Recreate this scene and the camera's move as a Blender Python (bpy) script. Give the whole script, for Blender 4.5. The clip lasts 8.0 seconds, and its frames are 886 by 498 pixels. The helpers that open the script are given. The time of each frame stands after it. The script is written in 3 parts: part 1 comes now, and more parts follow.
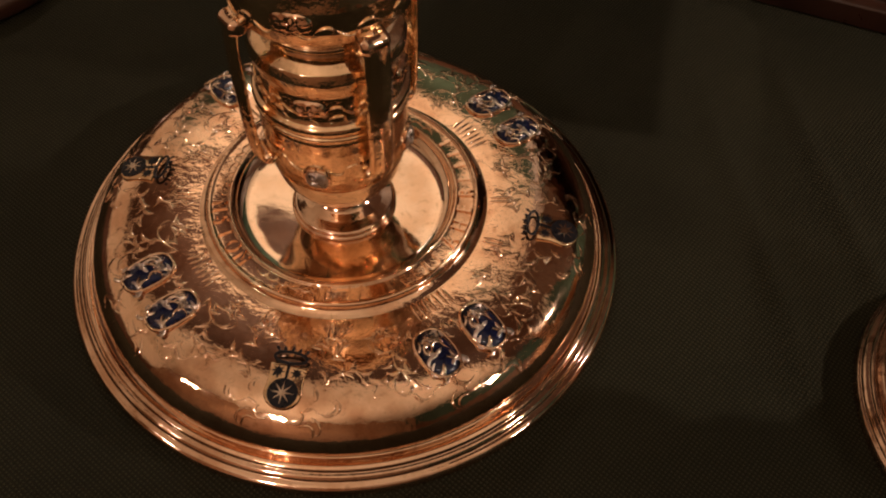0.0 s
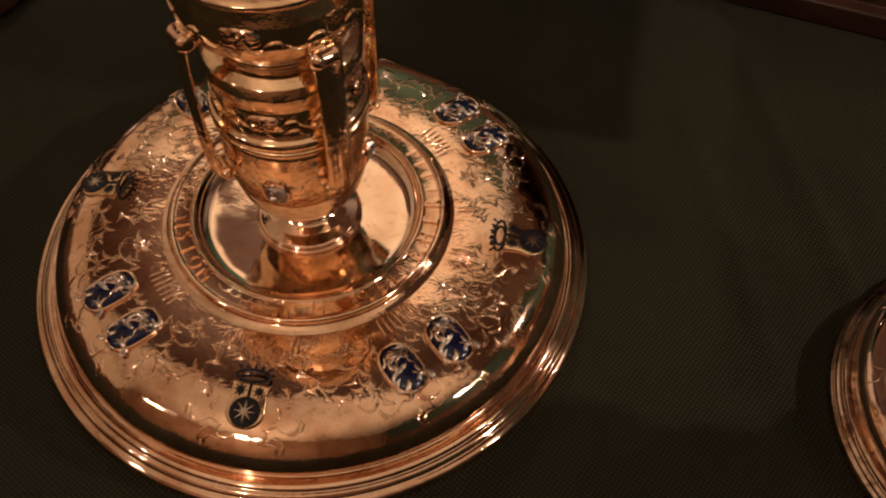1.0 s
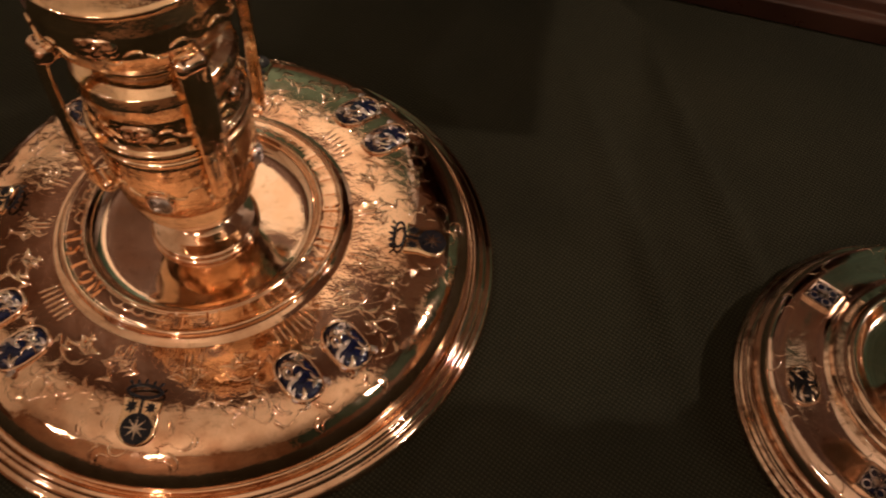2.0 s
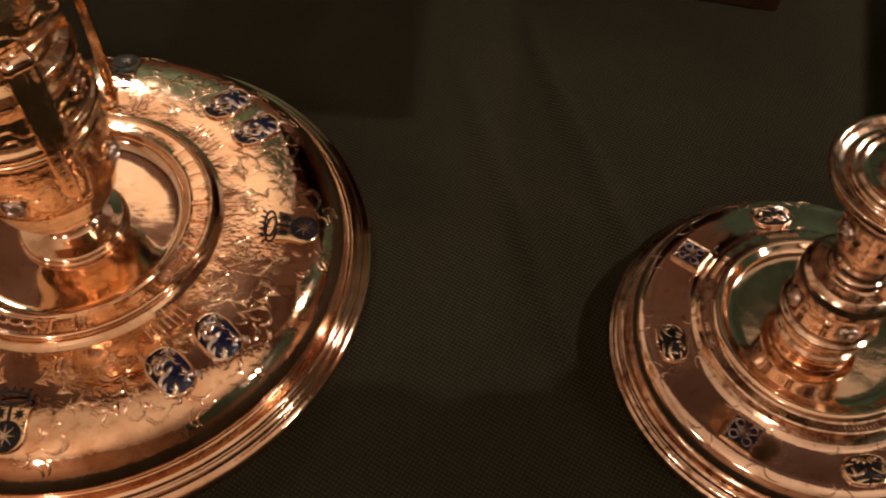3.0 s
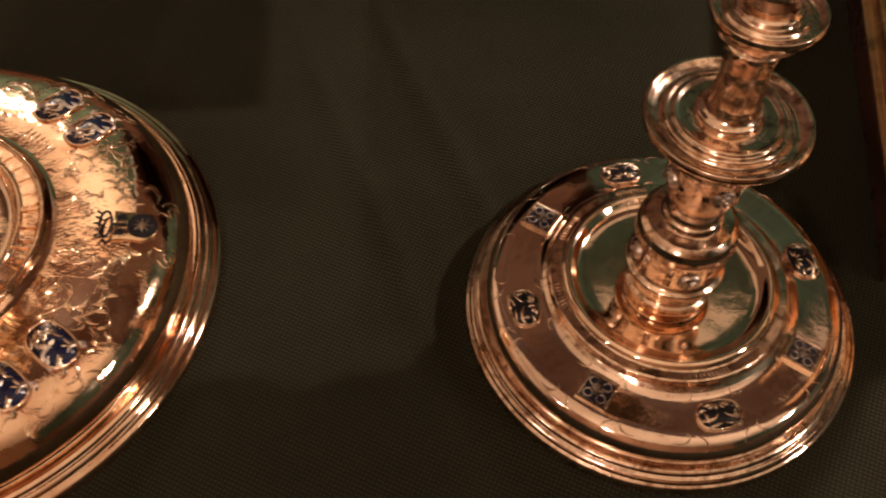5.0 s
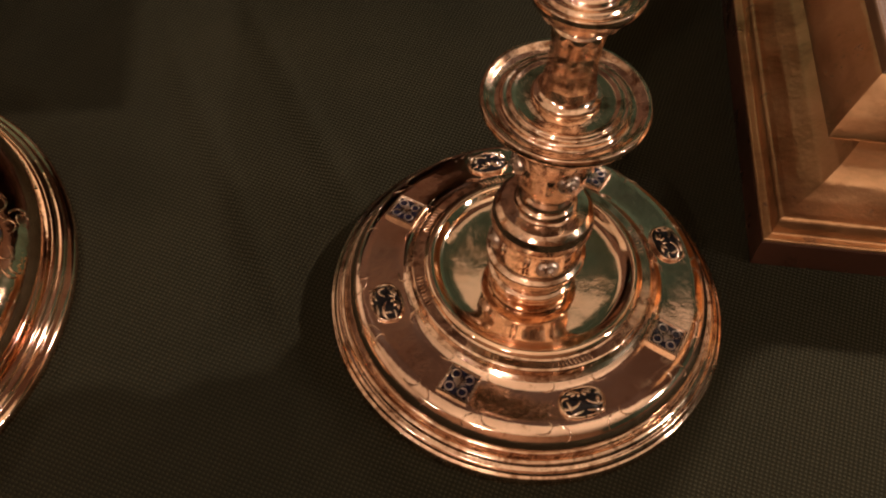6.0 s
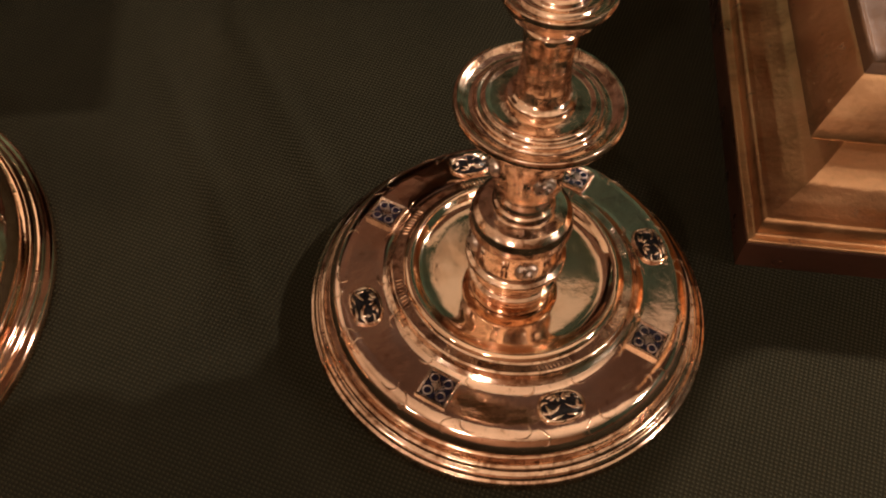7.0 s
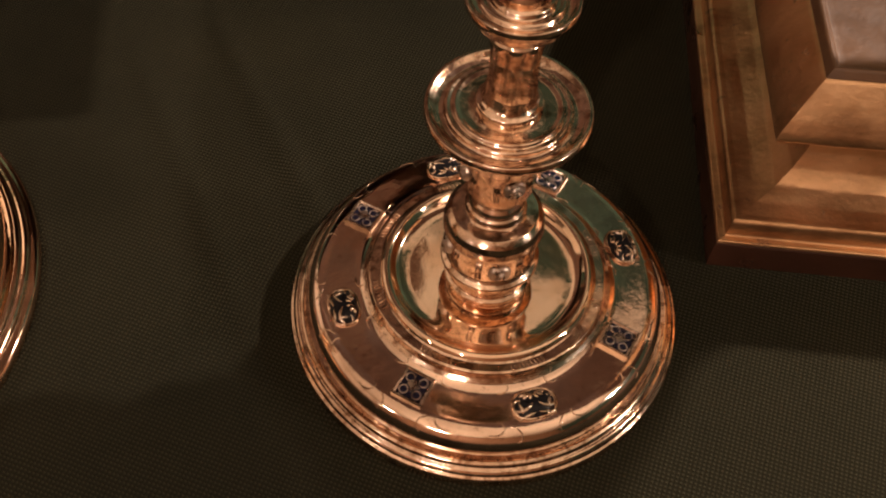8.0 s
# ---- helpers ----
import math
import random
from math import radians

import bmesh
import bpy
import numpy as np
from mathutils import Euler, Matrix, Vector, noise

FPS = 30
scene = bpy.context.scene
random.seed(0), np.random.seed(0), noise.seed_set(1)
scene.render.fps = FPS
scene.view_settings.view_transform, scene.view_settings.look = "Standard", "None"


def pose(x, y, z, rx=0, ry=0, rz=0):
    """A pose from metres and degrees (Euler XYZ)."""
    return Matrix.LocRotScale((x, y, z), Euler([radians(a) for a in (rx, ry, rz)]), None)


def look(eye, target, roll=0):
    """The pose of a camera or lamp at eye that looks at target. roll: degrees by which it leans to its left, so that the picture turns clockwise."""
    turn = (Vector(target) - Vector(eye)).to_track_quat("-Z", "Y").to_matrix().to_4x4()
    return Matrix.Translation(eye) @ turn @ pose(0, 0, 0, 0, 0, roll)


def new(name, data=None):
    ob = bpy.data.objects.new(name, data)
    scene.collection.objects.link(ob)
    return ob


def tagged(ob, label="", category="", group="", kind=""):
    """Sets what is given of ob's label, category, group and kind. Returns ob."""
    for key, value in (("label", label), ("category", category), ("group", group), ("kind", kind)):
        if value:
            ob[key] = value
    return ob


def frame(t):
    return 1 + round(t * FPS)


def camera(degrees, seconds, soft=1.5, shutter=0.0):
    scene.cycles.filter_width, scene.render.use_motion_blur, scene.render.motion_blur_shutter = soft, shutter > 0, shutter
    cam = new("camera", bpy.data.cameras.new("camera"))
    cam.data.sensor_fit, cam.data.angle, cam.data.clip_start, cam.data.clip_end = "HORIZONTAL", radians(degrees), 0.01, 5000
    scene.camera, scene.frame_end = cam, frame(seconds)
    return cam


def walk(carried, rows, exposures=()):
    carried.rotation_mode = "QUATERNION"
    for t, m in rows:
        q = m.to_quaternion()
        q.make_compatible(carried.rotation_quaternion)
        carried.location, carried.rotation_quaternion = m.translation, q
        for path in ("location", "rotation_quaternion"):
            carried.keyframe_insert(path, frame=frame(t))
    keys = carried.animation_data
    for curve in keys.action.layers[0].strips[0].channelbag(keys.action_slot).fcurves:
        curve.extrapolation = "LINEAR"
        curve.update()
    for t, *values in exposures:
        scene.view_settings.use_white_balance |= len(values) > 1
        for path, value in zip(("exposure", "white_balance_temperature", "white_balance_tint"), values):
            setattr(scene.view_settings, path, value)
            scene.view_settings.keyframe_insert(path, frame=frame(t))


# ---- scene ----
cam = camera(50.53, 8.0, soft=2.1, shutter=0.5)
PATH = [
    (0, (0.0219, 0.0274, 0.3976), (-0.0051, 0.6175, -0.4093), 1.59),
    (0.5, (0.0270, 0.0302, 0.3973), (-0.0000, 0.6194, -0.4102), 1.26),
    (1, (0.0360, 0.0371, 0.3963), (0.0122, 0.6262, -0.4113), 0.86),
    (1.2, (0.0421, 0.0400, 0.3960), (0.0208, 0.6274, -0.4131), 0.91),
    (2.3, (0.0790, 0.0455, 0.3945), (0.1025, 0.6278, -0.4180), 1.33),
    (2.5, (0.0872, 0.0466, 0.3951), (0.1172, 0.6251, -0.4201), 1.16),
    (3, (0.1077, 0.0369, 0.3947), (0.1651, 0.6128, -0.4207), 1.14),
    (3.5, (0.1176, 0.0351, 0.3923), (0.1856, 0.6092, -0.4236), 0.66),
    (4, (0.1278, 0.0367, 0.3853), (0.2076, 0.6117, -0.4289), 0.12),
    (5.3, (0.1608, 0.0268, 0.3805), (0.2967, 0.5880, -0.4359), 1.93),
    (5.5, (0.1695, 0.0268, 0.3776), (0.3171, 0.5843, -0.4394), 2.49),
    (6, (0.1884, 0.0227, 0.3740), (0.3653, 0.5772, -0.4392), 3.62),
    (6.5, (0.1931, 0.0238, 0.3728), (0.3673, 0.5791, -0.4404), 3.44),
    (7, (0.1993, 0.0235, 0.3723), (0.3731, 0.5777, -0.4417), 3.21),
    (7.5, (0.2024, 0.0222, 0.3714), (0.3813, 0.5755, -0.4422), 3.48),
    (8, (0.2052, 0.0170, 0.3813), (0.3860, 0.5688, -0.4328), 3.49),
]
walk(cam, [(t, look(eye, target, roll)) for t, eye, target, roll in PATH],
     exposures=[(0, 0.20), (1.2, 0.22), (3.0, 0.48), (5.5, 0.82), (8, 0.88)])

# ---- world and lights ----
world = bpy.data.worlds.new("world")
scene.world = world
world.use_nodes = True
world.node_tree.nodes["Background"].inputs[0].default_value = (1.0, 0.72, 0.45, 1)
world.node_tree.nodes["Background"].inputs[1].default_value = 0.0


def lamp(name, place, watts, size, colour=(1.0, 0.77, 0.63)):
    data = bpy.data.lights.new(name, "POINT")
    data.energy, data.shadow_soft_size, data.color = watts, size, colour
    ob = new(name, data)
    ob.location = place
    return ob


lamp("lamp_west", (-1.15, -0.45, 0.75), 5, 0.03)
lamp("lamp_south", (-0.55, -0.95, 0.95), 16, 0.03)
lamp("lamp_east", (0.95, 0.36, 0.55), 18.5, 0.012)
# soft fill, added to lift the front rim, pedestal front and walls
lamp("fill_south_east", (1.35, -0.45, 0.70), 15, 0.06)
# added only to brighten the ceiling mirrored in the gilding; no source known here
lamp("fill_north_west", (-0.45, 1.62, 1.05), 20, 0.03)

# ---- materials ----


class Net:
    """A small helper round one material's node tree."""

    def __init__(self, name):
        self.mat = bpy.data.materials.new(name)
        self.mat.use_nodes = True
        self.t = self.mat.node_tree
        self.b = self.t.nodes["Principled BSDF"]
        self.co = self.t.nodes.new("ShaderNodeTexCoord").outputs["Object"]

    def node(self, kind, **values):
        n = self.t.nodes.new(kind)
        for key, value in values.items():
            n.inputs[key.replace("_", " ")].default_value = value
        return n

    def link(self, a, b):
        self.t.links.new(a, b)

    def noise(self, scale, detail=4.0, rough=0.6, stretch=None):
        n = self.node("ShaderNodeTexNoise", Scale=scale, Detail=detail, Roughness=rough)
        co = self.co
        if stretch:
            m = self.t.nodes.new("ShaderNodeMapping")
            m.inputs["Scale"].default_value = stretch
            self.link(self.co, m.inputs["Vector"])
            co = m.outputs["Vector"]
        self.link(co, n.inputs["Vector"])
        return n.outputs["Fac"]

    def ramp(self, fac, stops):
        r = self.t.nodes.new("ShaderNodeValToRGB")
        while len(r.color_ramp.elements) < len(stops):
            r.color_ramp.elements.new(0.5)
        for e, (p, c) in zip(r.color_ramp.elements, stops):
            e.position, e.color = p, (*c, 1) if len(c) == 3 else c
        self.link(fac, r.inputs[0])
        return r.outputs[0]

    def bump(self, height, distance, strength=1.0, normal=None):
        b = self.t.nodes.new("ShaderNodeBump")
        b.inputs["Strength"].default_value, b.inputs["Distance"].default_value = strength, distance
        self.link(height, b.inputs["Height"])
        if normal:
            self.link(normal, b.inputs["Normal"])
        return b.outputs["Normal"]

    def grey(self, fac, lo, hi):
        m = self.t.nodes.new("ShaderNodeMapRange")
        m.inputs["To Min"].default_value, m.inputs["To Max"].default_value = lo, hi
        m.inputs["From Min"].default_value, m.inputs["From Max"].default_value = 0.3, 0.7
        self.link(fac, m.inputs["Value"])
        return m.outputs[0]


def gilt(name, light, dark, rough=0.1, hammer=0.00025, wave=0.0011, fine=0.00002, stain=(0.66, 0.58, 0.52), reach=0.44):
    """Gilded silver: polished, softly hammered, with rubbed and tarnished patches."""
    n = Net(name)
    n.b.inputs["Metallic"].default_value = 1
    mix = n.t.nodes.new("ShaderNodeMix")
    mix.data_type, mix.blend_type = "RGBA", "MULTIPLY"
    mix.inputs[0].default_value = 1.0
    n.link(n.ramp(n.noise(38, 6), [(0.36, dark), (0.54, light), (0.8, light)]), mix.inputs[6])
    n.link(n.ramp(n.noise(210, 6, 0.7), [(reach - 0.14, stain), (reach, (1, 1, 1))]), mix.inputs[7])
    n.link(mix.outputs[2], n.b.inputs["Base Color"])
    n.link(n.grey(n.noise(120, 6, 0.7), rough * 0.6, rough * 1.9), n.b.inputs["Roughness"])
    a = n.bump(n.noise(28, 2, 0.5), wave)
    b = n.bump(n.noise(150, 3), hammer, 1.0, a)
    c = n.bump(n.noise(900, 2), fine, 1.0, b)
    n.link(c, n.b.inputs["Normal"])
    return n.mat


def plain(name, colour, rough=0.4, metal=0.0, vary=0.25, scale=60, bump=0.0002, coat=0.0, gloss=0.5):
    n = Net(name)
    n.b.inputs["Specular IOR Level"].default_value = gloss
    n.b.inputs["Metallic"].default_value = metal
    n.b.inputs["Coat Weight"].default_value = coat
    lo = tuple(c * (1 - vary) for c in colour)
    hi = tuple(min(1, c * (1 + vary)) for c in colour)
    n.link(n.ramp(n.noise(scale, 6), [(0.3, lo), (0.7, hi)]), n.b.inputs["Base Color"])
    n.link(n.grey(n.noise(scale * 2.3, 4), rough * 0.8, rough * 1.25), n.b.inputs["Roughness"])
    n.link(n.bump(n.noise(scale * 4, 4), bump), n.b.inputs["Normal"])
    return n.mat


def weave():
    """Dark green ribbed twill: diagonal cords and cross threads, a little faded and dusty."""
    n = Net("green_twill")
    n.b.inputs["Roughness"].default_value = 0.9
    heights = []
    for angle, scale in ((0.62, 160), (-0.95, 160)):
        m = n.t.nodes.new("ShaderNodeMapping")
        m.inputs["Rotation"].default_value = (0, 0, angle)
        n.link(n.co, m.inputs["Vector"])
        w = n.node("ShaderNodeTexWave", Scale=scale, Distortion=0.6, Detail=1.0)
        w.inputs["Detail Scale"].default_value = 0.6
        n.link(m.outputs["Vector"], w.inputs["Vector"])
        heights.append(w.outputs["Fac"])
    mul = n.t.nodes.new("ShaderNodeMath")
    mul.operation = "MULTIPLY"
    n.link(heights[0], mul.inputs[0])
    n.link(heights[1], mul.inputs[1])
    thread = n.ramp(mul.outputs[0], [(0.0, (0.0155, 0.0148, 0.0090)), (0.4, (0.0265, 0.0260, 0.0160)), (1.0, (0.0455, 0.0440, 0.0278))])
    fade = n.ramp(n.noise(7, 6), [(0.3, (0.75, 0.75, 0.75)), (0.7, (1.15, 1.1, 1.05))])
    mix = n.t.nodes.new("ShaderNodeMix")
    mix.data_type, mix.blend_type = "RGBA", "MULTIPLY"
    mix.inputs[0].default_value = 1.0
    n.link(thread, mix.inputs[6])
    n.link(fade, mix.inputs[7])
    n.link(mix.outputs[2], n.b.inputs["Base Color"])
    n.link(n.bump(n.noise(2200, 2), 0.0002, 1.0, n.bump(mul.outputs[0], 0.0006)), n.b.inputs["Normal"])
    n.b.inputs["Specular IOR Level"].default_value = 0.06
    return n.mat


def gold_leaf():
    """Old gilding on carved wood: satin gold, rubbed to brown wood and red ground in places."""
    n = Net("gold_leaf_on_wood")
    gold = n.ramp(n.noise(26, 7, 0.65, (0.4, 1, 1)), [(0.3, (0.30, 0.155, 0.075)), (0.5, (0.76, 0.46, 0.245)), (0.75, (0.90, 0.58, 0.33))])
    wear = n.ramp(n.noise(70, 8, 0.75), [(0.61, (0, 0, 0)), (0.68, (1, 1, 1))])
    mix = n.t.nodes.new("ShaderNodeMix")
    mix.data_type = "RGBA"
    n.link(wear, mix.inputs[0])
    n.link(gold, mix.inputs[6])
    mix.inputs[7].default_value = (0.13, 0.05, 0.022, 1)
    n.link(mix.outputs[2], n.b.inputs["Base Color"])
    n.link(n.ramp(wear, [(0.0, (0.96, 0.96, 0.96)), (1.0, (0.1, 0.1, 0.1))]), n.b.inputs["Metallic"])
    n.link(n.grey(n.noise(45, 6), 0.27, 0.45), n.b.inputs["Roughness"])
    n.link(n.bump(n.noise(420, 5), 0.0002, 1.0, n.bump(n.noise(60, 4), 0.0008)), n.b.inputs["Normal"])
    return n.mat


GILT = gilt("gilded_silver", (1.0, 0.70, 0.49), (0.76, 0.45, 0.28), 0.055, 0.0002, 0.0006)
GILT_BRIGHT = gilt("polished_gilding", (0.98, 0.70, 0.51), (0.78, 0.49, 0.32), 0.06, 0.00012, 0.0005)
GILT_PALE = gilt("pale_gilding", (0.95, 0.73, 0.57), (0.68, 0.47, 0.34), 0.11, 0.00020, 0.0007, 0.00004, (0.40, 0.32, 0.27), 0.52)
GILT_SMOOTH = gilt("smooth_pale_gilding", (0.97, 0.74, 0.56), (0.9, 0.62, 0.43), 0.05, 0.00003, 0.0003, 0.000003)
GILT_WORN = gilt("rubbed_gilding", (0.99, 0.72, 0.47), (0.72, 0.46, 0.26), 0.09, 0.00045, 0.0010)
GILT_FOOT = gilt("chased_pale_gilding", (0.96, 0.74, 0.60), (0.78, 0.56, 0.43), 0.075, 0.00010, 0.0009, 0.00002, (0.55, 0.46, 0.41), 0.42)
SILVER = gilt("worn_silver", (0.74, 0.60, 0.48), (0.42, 0.32, 0.25), 0.16, 0.0002, 0.0003)
DULL = gilt("dull_silver", (0.6, 0.5, 0.43), (0.3, 0.23, 0.19), 0.24, 0.0003, 0.0003)
BLUE = plain("blue_enamel", (0.004, 0.006, 0.024), 0.2, 0, 0.4, 300, 0.00005, 0.1, 0.35)
NAVY = plain("navy_enamel", (0.006, 0.007, 0.02), 0.14, 0, 0.5, 300, 0.00005, 0.6)
BLACK = plain("black_enamel", (0.010, 0.009, 0.011), 0.3, 0, 0.4, 300, 0.00008, 0.0, 0.2)
TWILL = weave()
LEAF = gold_leaf()
RUBBED = plain("rubbed_brown_wood", (0.085, 0.042, 0.020), 0.42, 0, 0.4, 26, 0.0004)
DARKWOOD = plain("dark_polished_wood", (0.035, 0.014, 0.008), 0.3, 0, 0.5, 18, 0.0004, 0.2)
UNDERWOOD = plain("brown_stained_wood", (0.09, 0.04, 0.018), 0.5, 0, 0.45, 22, 0.0005)
PLASTER = plain("cream_plaster", (0.80, 0.70, 0.56), 0.85, 0, 0.08, 3, 0.002)
PANEL = plain("brown_wall_panelling", (0.26, 0.145, 0.08), 0.6, 0, 0.3, 5, 0.002)
BEAMWOOD = plain("dark_ceiling_boards", (0.055, 0.025, 0.013), 0.6, 0, 0.4, 6, 0.002)
DRAPE = plain("dark_green_drapery", (0.026, 0.058, 0.040), 0.9, 0, 0.3, 5, 0.002)
FLOORWOOD = plain("brown_floor_boards", (0.12, 0.06, 0.03), 0.5, 0, 0.3, 4, 0.001)

# ---- building helpers ----


def mesh(name, bm, material, smooth=True):
    bmesh.ops.recalc_face_normals(bm, faces=bm.faces[:])
    me = bpy.data.meshes.new(name)
    for f in bm.faces:
        f.smooth = smooth
    bm.to_mesh(me)
    bm.free()
    me.materials.append(material)
    return me


def thing(name, place, label, category, group="", turn=0.0):
    ob = new(name)
    ob.matrix_basis = pose(*place, 0, 0, turn)
    ob.empty_display_size = 0.02
    return tagged(ob, label, category, group)


def part(name, bm, material, parent, label="", at=None, smooth=True):
    ob = new(name, mesh(name, bm, material, smooth))
    ob.parent = parent
    if at is not None:
        ob.matrix_basis = at
    return tagged(ob, label)


def share(name, me, parent, at, label=""):
    ob = new(name, me)
    ob.parent = parent
    ob.matrix_basis = at
    return tagged(ob, label)


def rounded(points, radius=0.0006, steps=3):
    """A profile with its corners rounded off."""
    pts = [Vector(p) for p in points]
    out = [pts[0]]
    for a, b, c in zip(pts, pts[1:], pts[2:]):
        ra, rc = min(radius, 0.45 * (a - b).length), min(radius, 0.45 * (c - b).length)
        p, q = b + (a - b).normalized() * ra, b + (c - b).normalized() * rc
        for i in range(steps + 1):
            t = i / steps
            out.append(p * (1 - t) ** 2 + b * 2 * t * (1 - t) + q * t * t)
    out.append(pts[-1])
    return out


def lathe(points, segs=120, radius=0.0006, warp=None):
    """A turned body; points are (r, z) from the middle out or from below upwards."""
    bm = bmesh.new()
    rings = []
    for r, z in (rounded(points, radius) if radius else [Vector(p) for p in points]):
        if r < 1e-6:
            rings.append([bm.verts.new((0, 0, z))] * segs)
            continue
        ring = []
        for i in range(segs):
            a = 2 * math.pi * i / segs
            rr, zz = (r, z) if warp is None else warp(r, z, a)
            ring.append(bm.verts.new((rr * math.cos(a), rr * math.sin(a), zz)))
        rings.append(ring)
    for p, q in zip(rings, rings[1:]):
        for i in range(segs):
            j = (i + 1) % segs
            vs = list(dict.fromkeys((p[i], p[j], q[j], q[i])))
            if len(vs) > 2:
                bm.faces.new(vs)
    return bm


def sweep(bm, path, width, height, across, sides=8, taper=True):
    """A rounded bar along a path; across(i) gives the sideways direction at point i."""
    n, rings = len(path), []
    for i, p in enumerate(path):
        ahead = (path[min(i + 1, n - 1)] - path[max(i - 1, 0)]).normalized()
        side = across(i)
        side = (side - ahead * side.dot(ahead)).normalized()
        up = ahead.cross(side)
        k = min(1.0, 0.35 + 2.5 * min(i, n - 1 - i) / n) if taper else 1.0
        if taper == "leaf":
            k = (0.25 + 3.4 * i / n) if i < 0.22 * n else 1.0 - 0.80 * (i / n - 0.22) / 0.78
        ring = []
        for s in range(sides):
            a = 2 * math.pi * s / sides + math.pi / sides
            ring.append(bm.verts.new(p + side * (width * k / 2 * math.cos(a)) + up * (height * k / 2 * math.sin(a))))
        rings.append(ring)
    for a, b in zip(rings, rings[1:]):
        for i in range(sides):
            j = (i + 1) % sides
            bm.faces.new((a[i], a[j], b[j], b[i]))
    bm.faces.new(rings[0])
    bm.faces.new(rings[-1])


def block(x0, y0, z0, x1, y1, z1, bevel=0.0):
    bm = bmesh.new()
    bmesh.ops.create_cube(bm, size=1)
    for v in bm.verts:
        v.co = Vector((x0 if v.co.x < 0 else x1, y0 if v.co.y < 0 else y1, z0 if v.co.z < 0 else z1))
    if bevel:
        bmesh.ops.bevel(bm, geom=bm.edges[:], offset=bevel, segments=2, affect="EDGES")
    return bm


def height_on(profile, r):
    """The height of a turned surface at radius r, and its slope."""
    for (a, za), (b, zb) in zip(profile, profile[1:]):
        if a <= r <= b and b > a:
            return za + (zb - za) * (r - a) / (b - a), (zb - za) / (b - a)
    return profile[-1][1], 0.0


def seat(profile, r, angle, lift=0.0, twist=0.0):
    """The pose of a plaque lying on a turned surface: its x runs outwards, its z along the surface's normal."""
    z, slope = height_on(profile, r)
    a = radians(angle)
    return (Matrix.Translation((r * math.cos(a), r * math.sin(a), z + lift)) @ Matrix.Rotation(a, 4, "Z")
            @ Matrix.Rotation(-math.atan(slope), 4, "Y") @ Matrix.Rotation(radians(twist), 4, "Z"))


def curl(u, v, heading, length, bend0, bend1, n=22):
    """A scroll in the plane: a line whose bend grows along it."""
    pts, h = [], heading
    for i in range(n + 1):
        pts.append((u, v))
        t = i / n
        h += (bend0 + (bend1 - bend0) * t ** 1.5) * length / n
        u += math.cos(h) * length / n
        v += math.sin(h) * length / n
    return pts


# ---- the room ----
# The walls stand turned against the camera, in line with the pedestal; s runs to the far wall, w along it.
TURN = -23.0
W0, W1, S0, S1, FLOOR, CEIL = -2.3, 2.6, -1.9, 1.78, -0.76, 1.75


def setting(name, bm, material, label, category):
    ob = new(name, mesh(name, bm, material, False))
    ob.matrix_basis = pose(0, 0, 0, 0, 0, TURN)
    return tagged(ob, label, category, kind="structure")


setting("floor", block(W0, S0, FLOOR - 0.05, W1, S1, FLOOR), FLOORWOOD, "brown boarded floor under the table", "floor")
setting("ceiling", block(W0, S0, CEIL, W1, S1, CEIL + 0.1), PLASTER, "cream plaster ceiling over the room", "ceiling")
setting("trim", block(W0, 0.46, CEIL - 0.07, W1, 1.30, CEIL - 0.002), BEAMWOOD, "broad dark wooden beam under the ceiling", "beam")
setting("wall_north", block(W0, S1, FLOOR, W1, S1 + 0.1, CEIL), DRAPE, "dark green wall behind the display table", "wall")
setting("wall_south", block(W0, S0 - 0.1, FLOOR, W1, S0, CEIL), PANEL, "brown panelled wall of the room", "wall")
setting("wall_west", block(W0 - 0.1, S0, FLOOR, W0, S1, CEIL), PLASTER, "cream plaster wall of the room", "wall")
setting("wall_east", block(W1, S0, FLOOR, W1 + 0.1, S1, CEIL), DRAPE, "dark green wall of the room", "wall")
for wall, place in (("baseboard", (W0 + 0.002, S1 - 0.03, FLOOR, W1 - 0.002, S1 - 0.002, 0.42)), ("baseboard", (W0 + 0.002, S0 + 0.002, FLOOR, W0 + 0.03, S1 - 0.04, 0.42)), ("baseboard", (W1 - 0.03, S0 + 0.002, FLOOR, W1 - 0.002, S1 - 0.04, 0.42))):
    setting(wall, block(*place), UNDERWOOD, "brown wooden panelling along the wall", "panelling")



def curtain_bm(w0, w1, s, low, high):
    """A hanging curtain in soft folds, with thickness."""
    bm = bmesh.new()
    sheets = []
    for off in (0.0, 0.006):
        cols = []
        for i in range(121):
            t = i / 120
            w = w0 + (w1 - w0) * t
            wave = 0.022 * math.sin(t * 62) + 0.012 * math.sin(t * 27 + 1)
            cols.append([bm.verts.new((w, s + wave * k + off, z)) for z, k in ((low, 1.25), ((low + high) / 2, 1.0), (high, 0.6))])
        sheets.append(cols)
        for a, b in zip(cols, cols[1:]):
            for k in range(2):
                bm.faces.new((a[k], b[k], b[k + 1], a[k + 1]))
    return bm


curtain = new("curtain", mesh("curtain", curtain_bm(0.10, 1.75, 1.50, FLOOR + 0.02, CEIL - 0.02), DRAPE))
curtain.matrix_basis = pose(0, 0, 0, 0, 0, TURN)
tagged(curtain, "dark green curtain hanging in soft folds", "curtain")

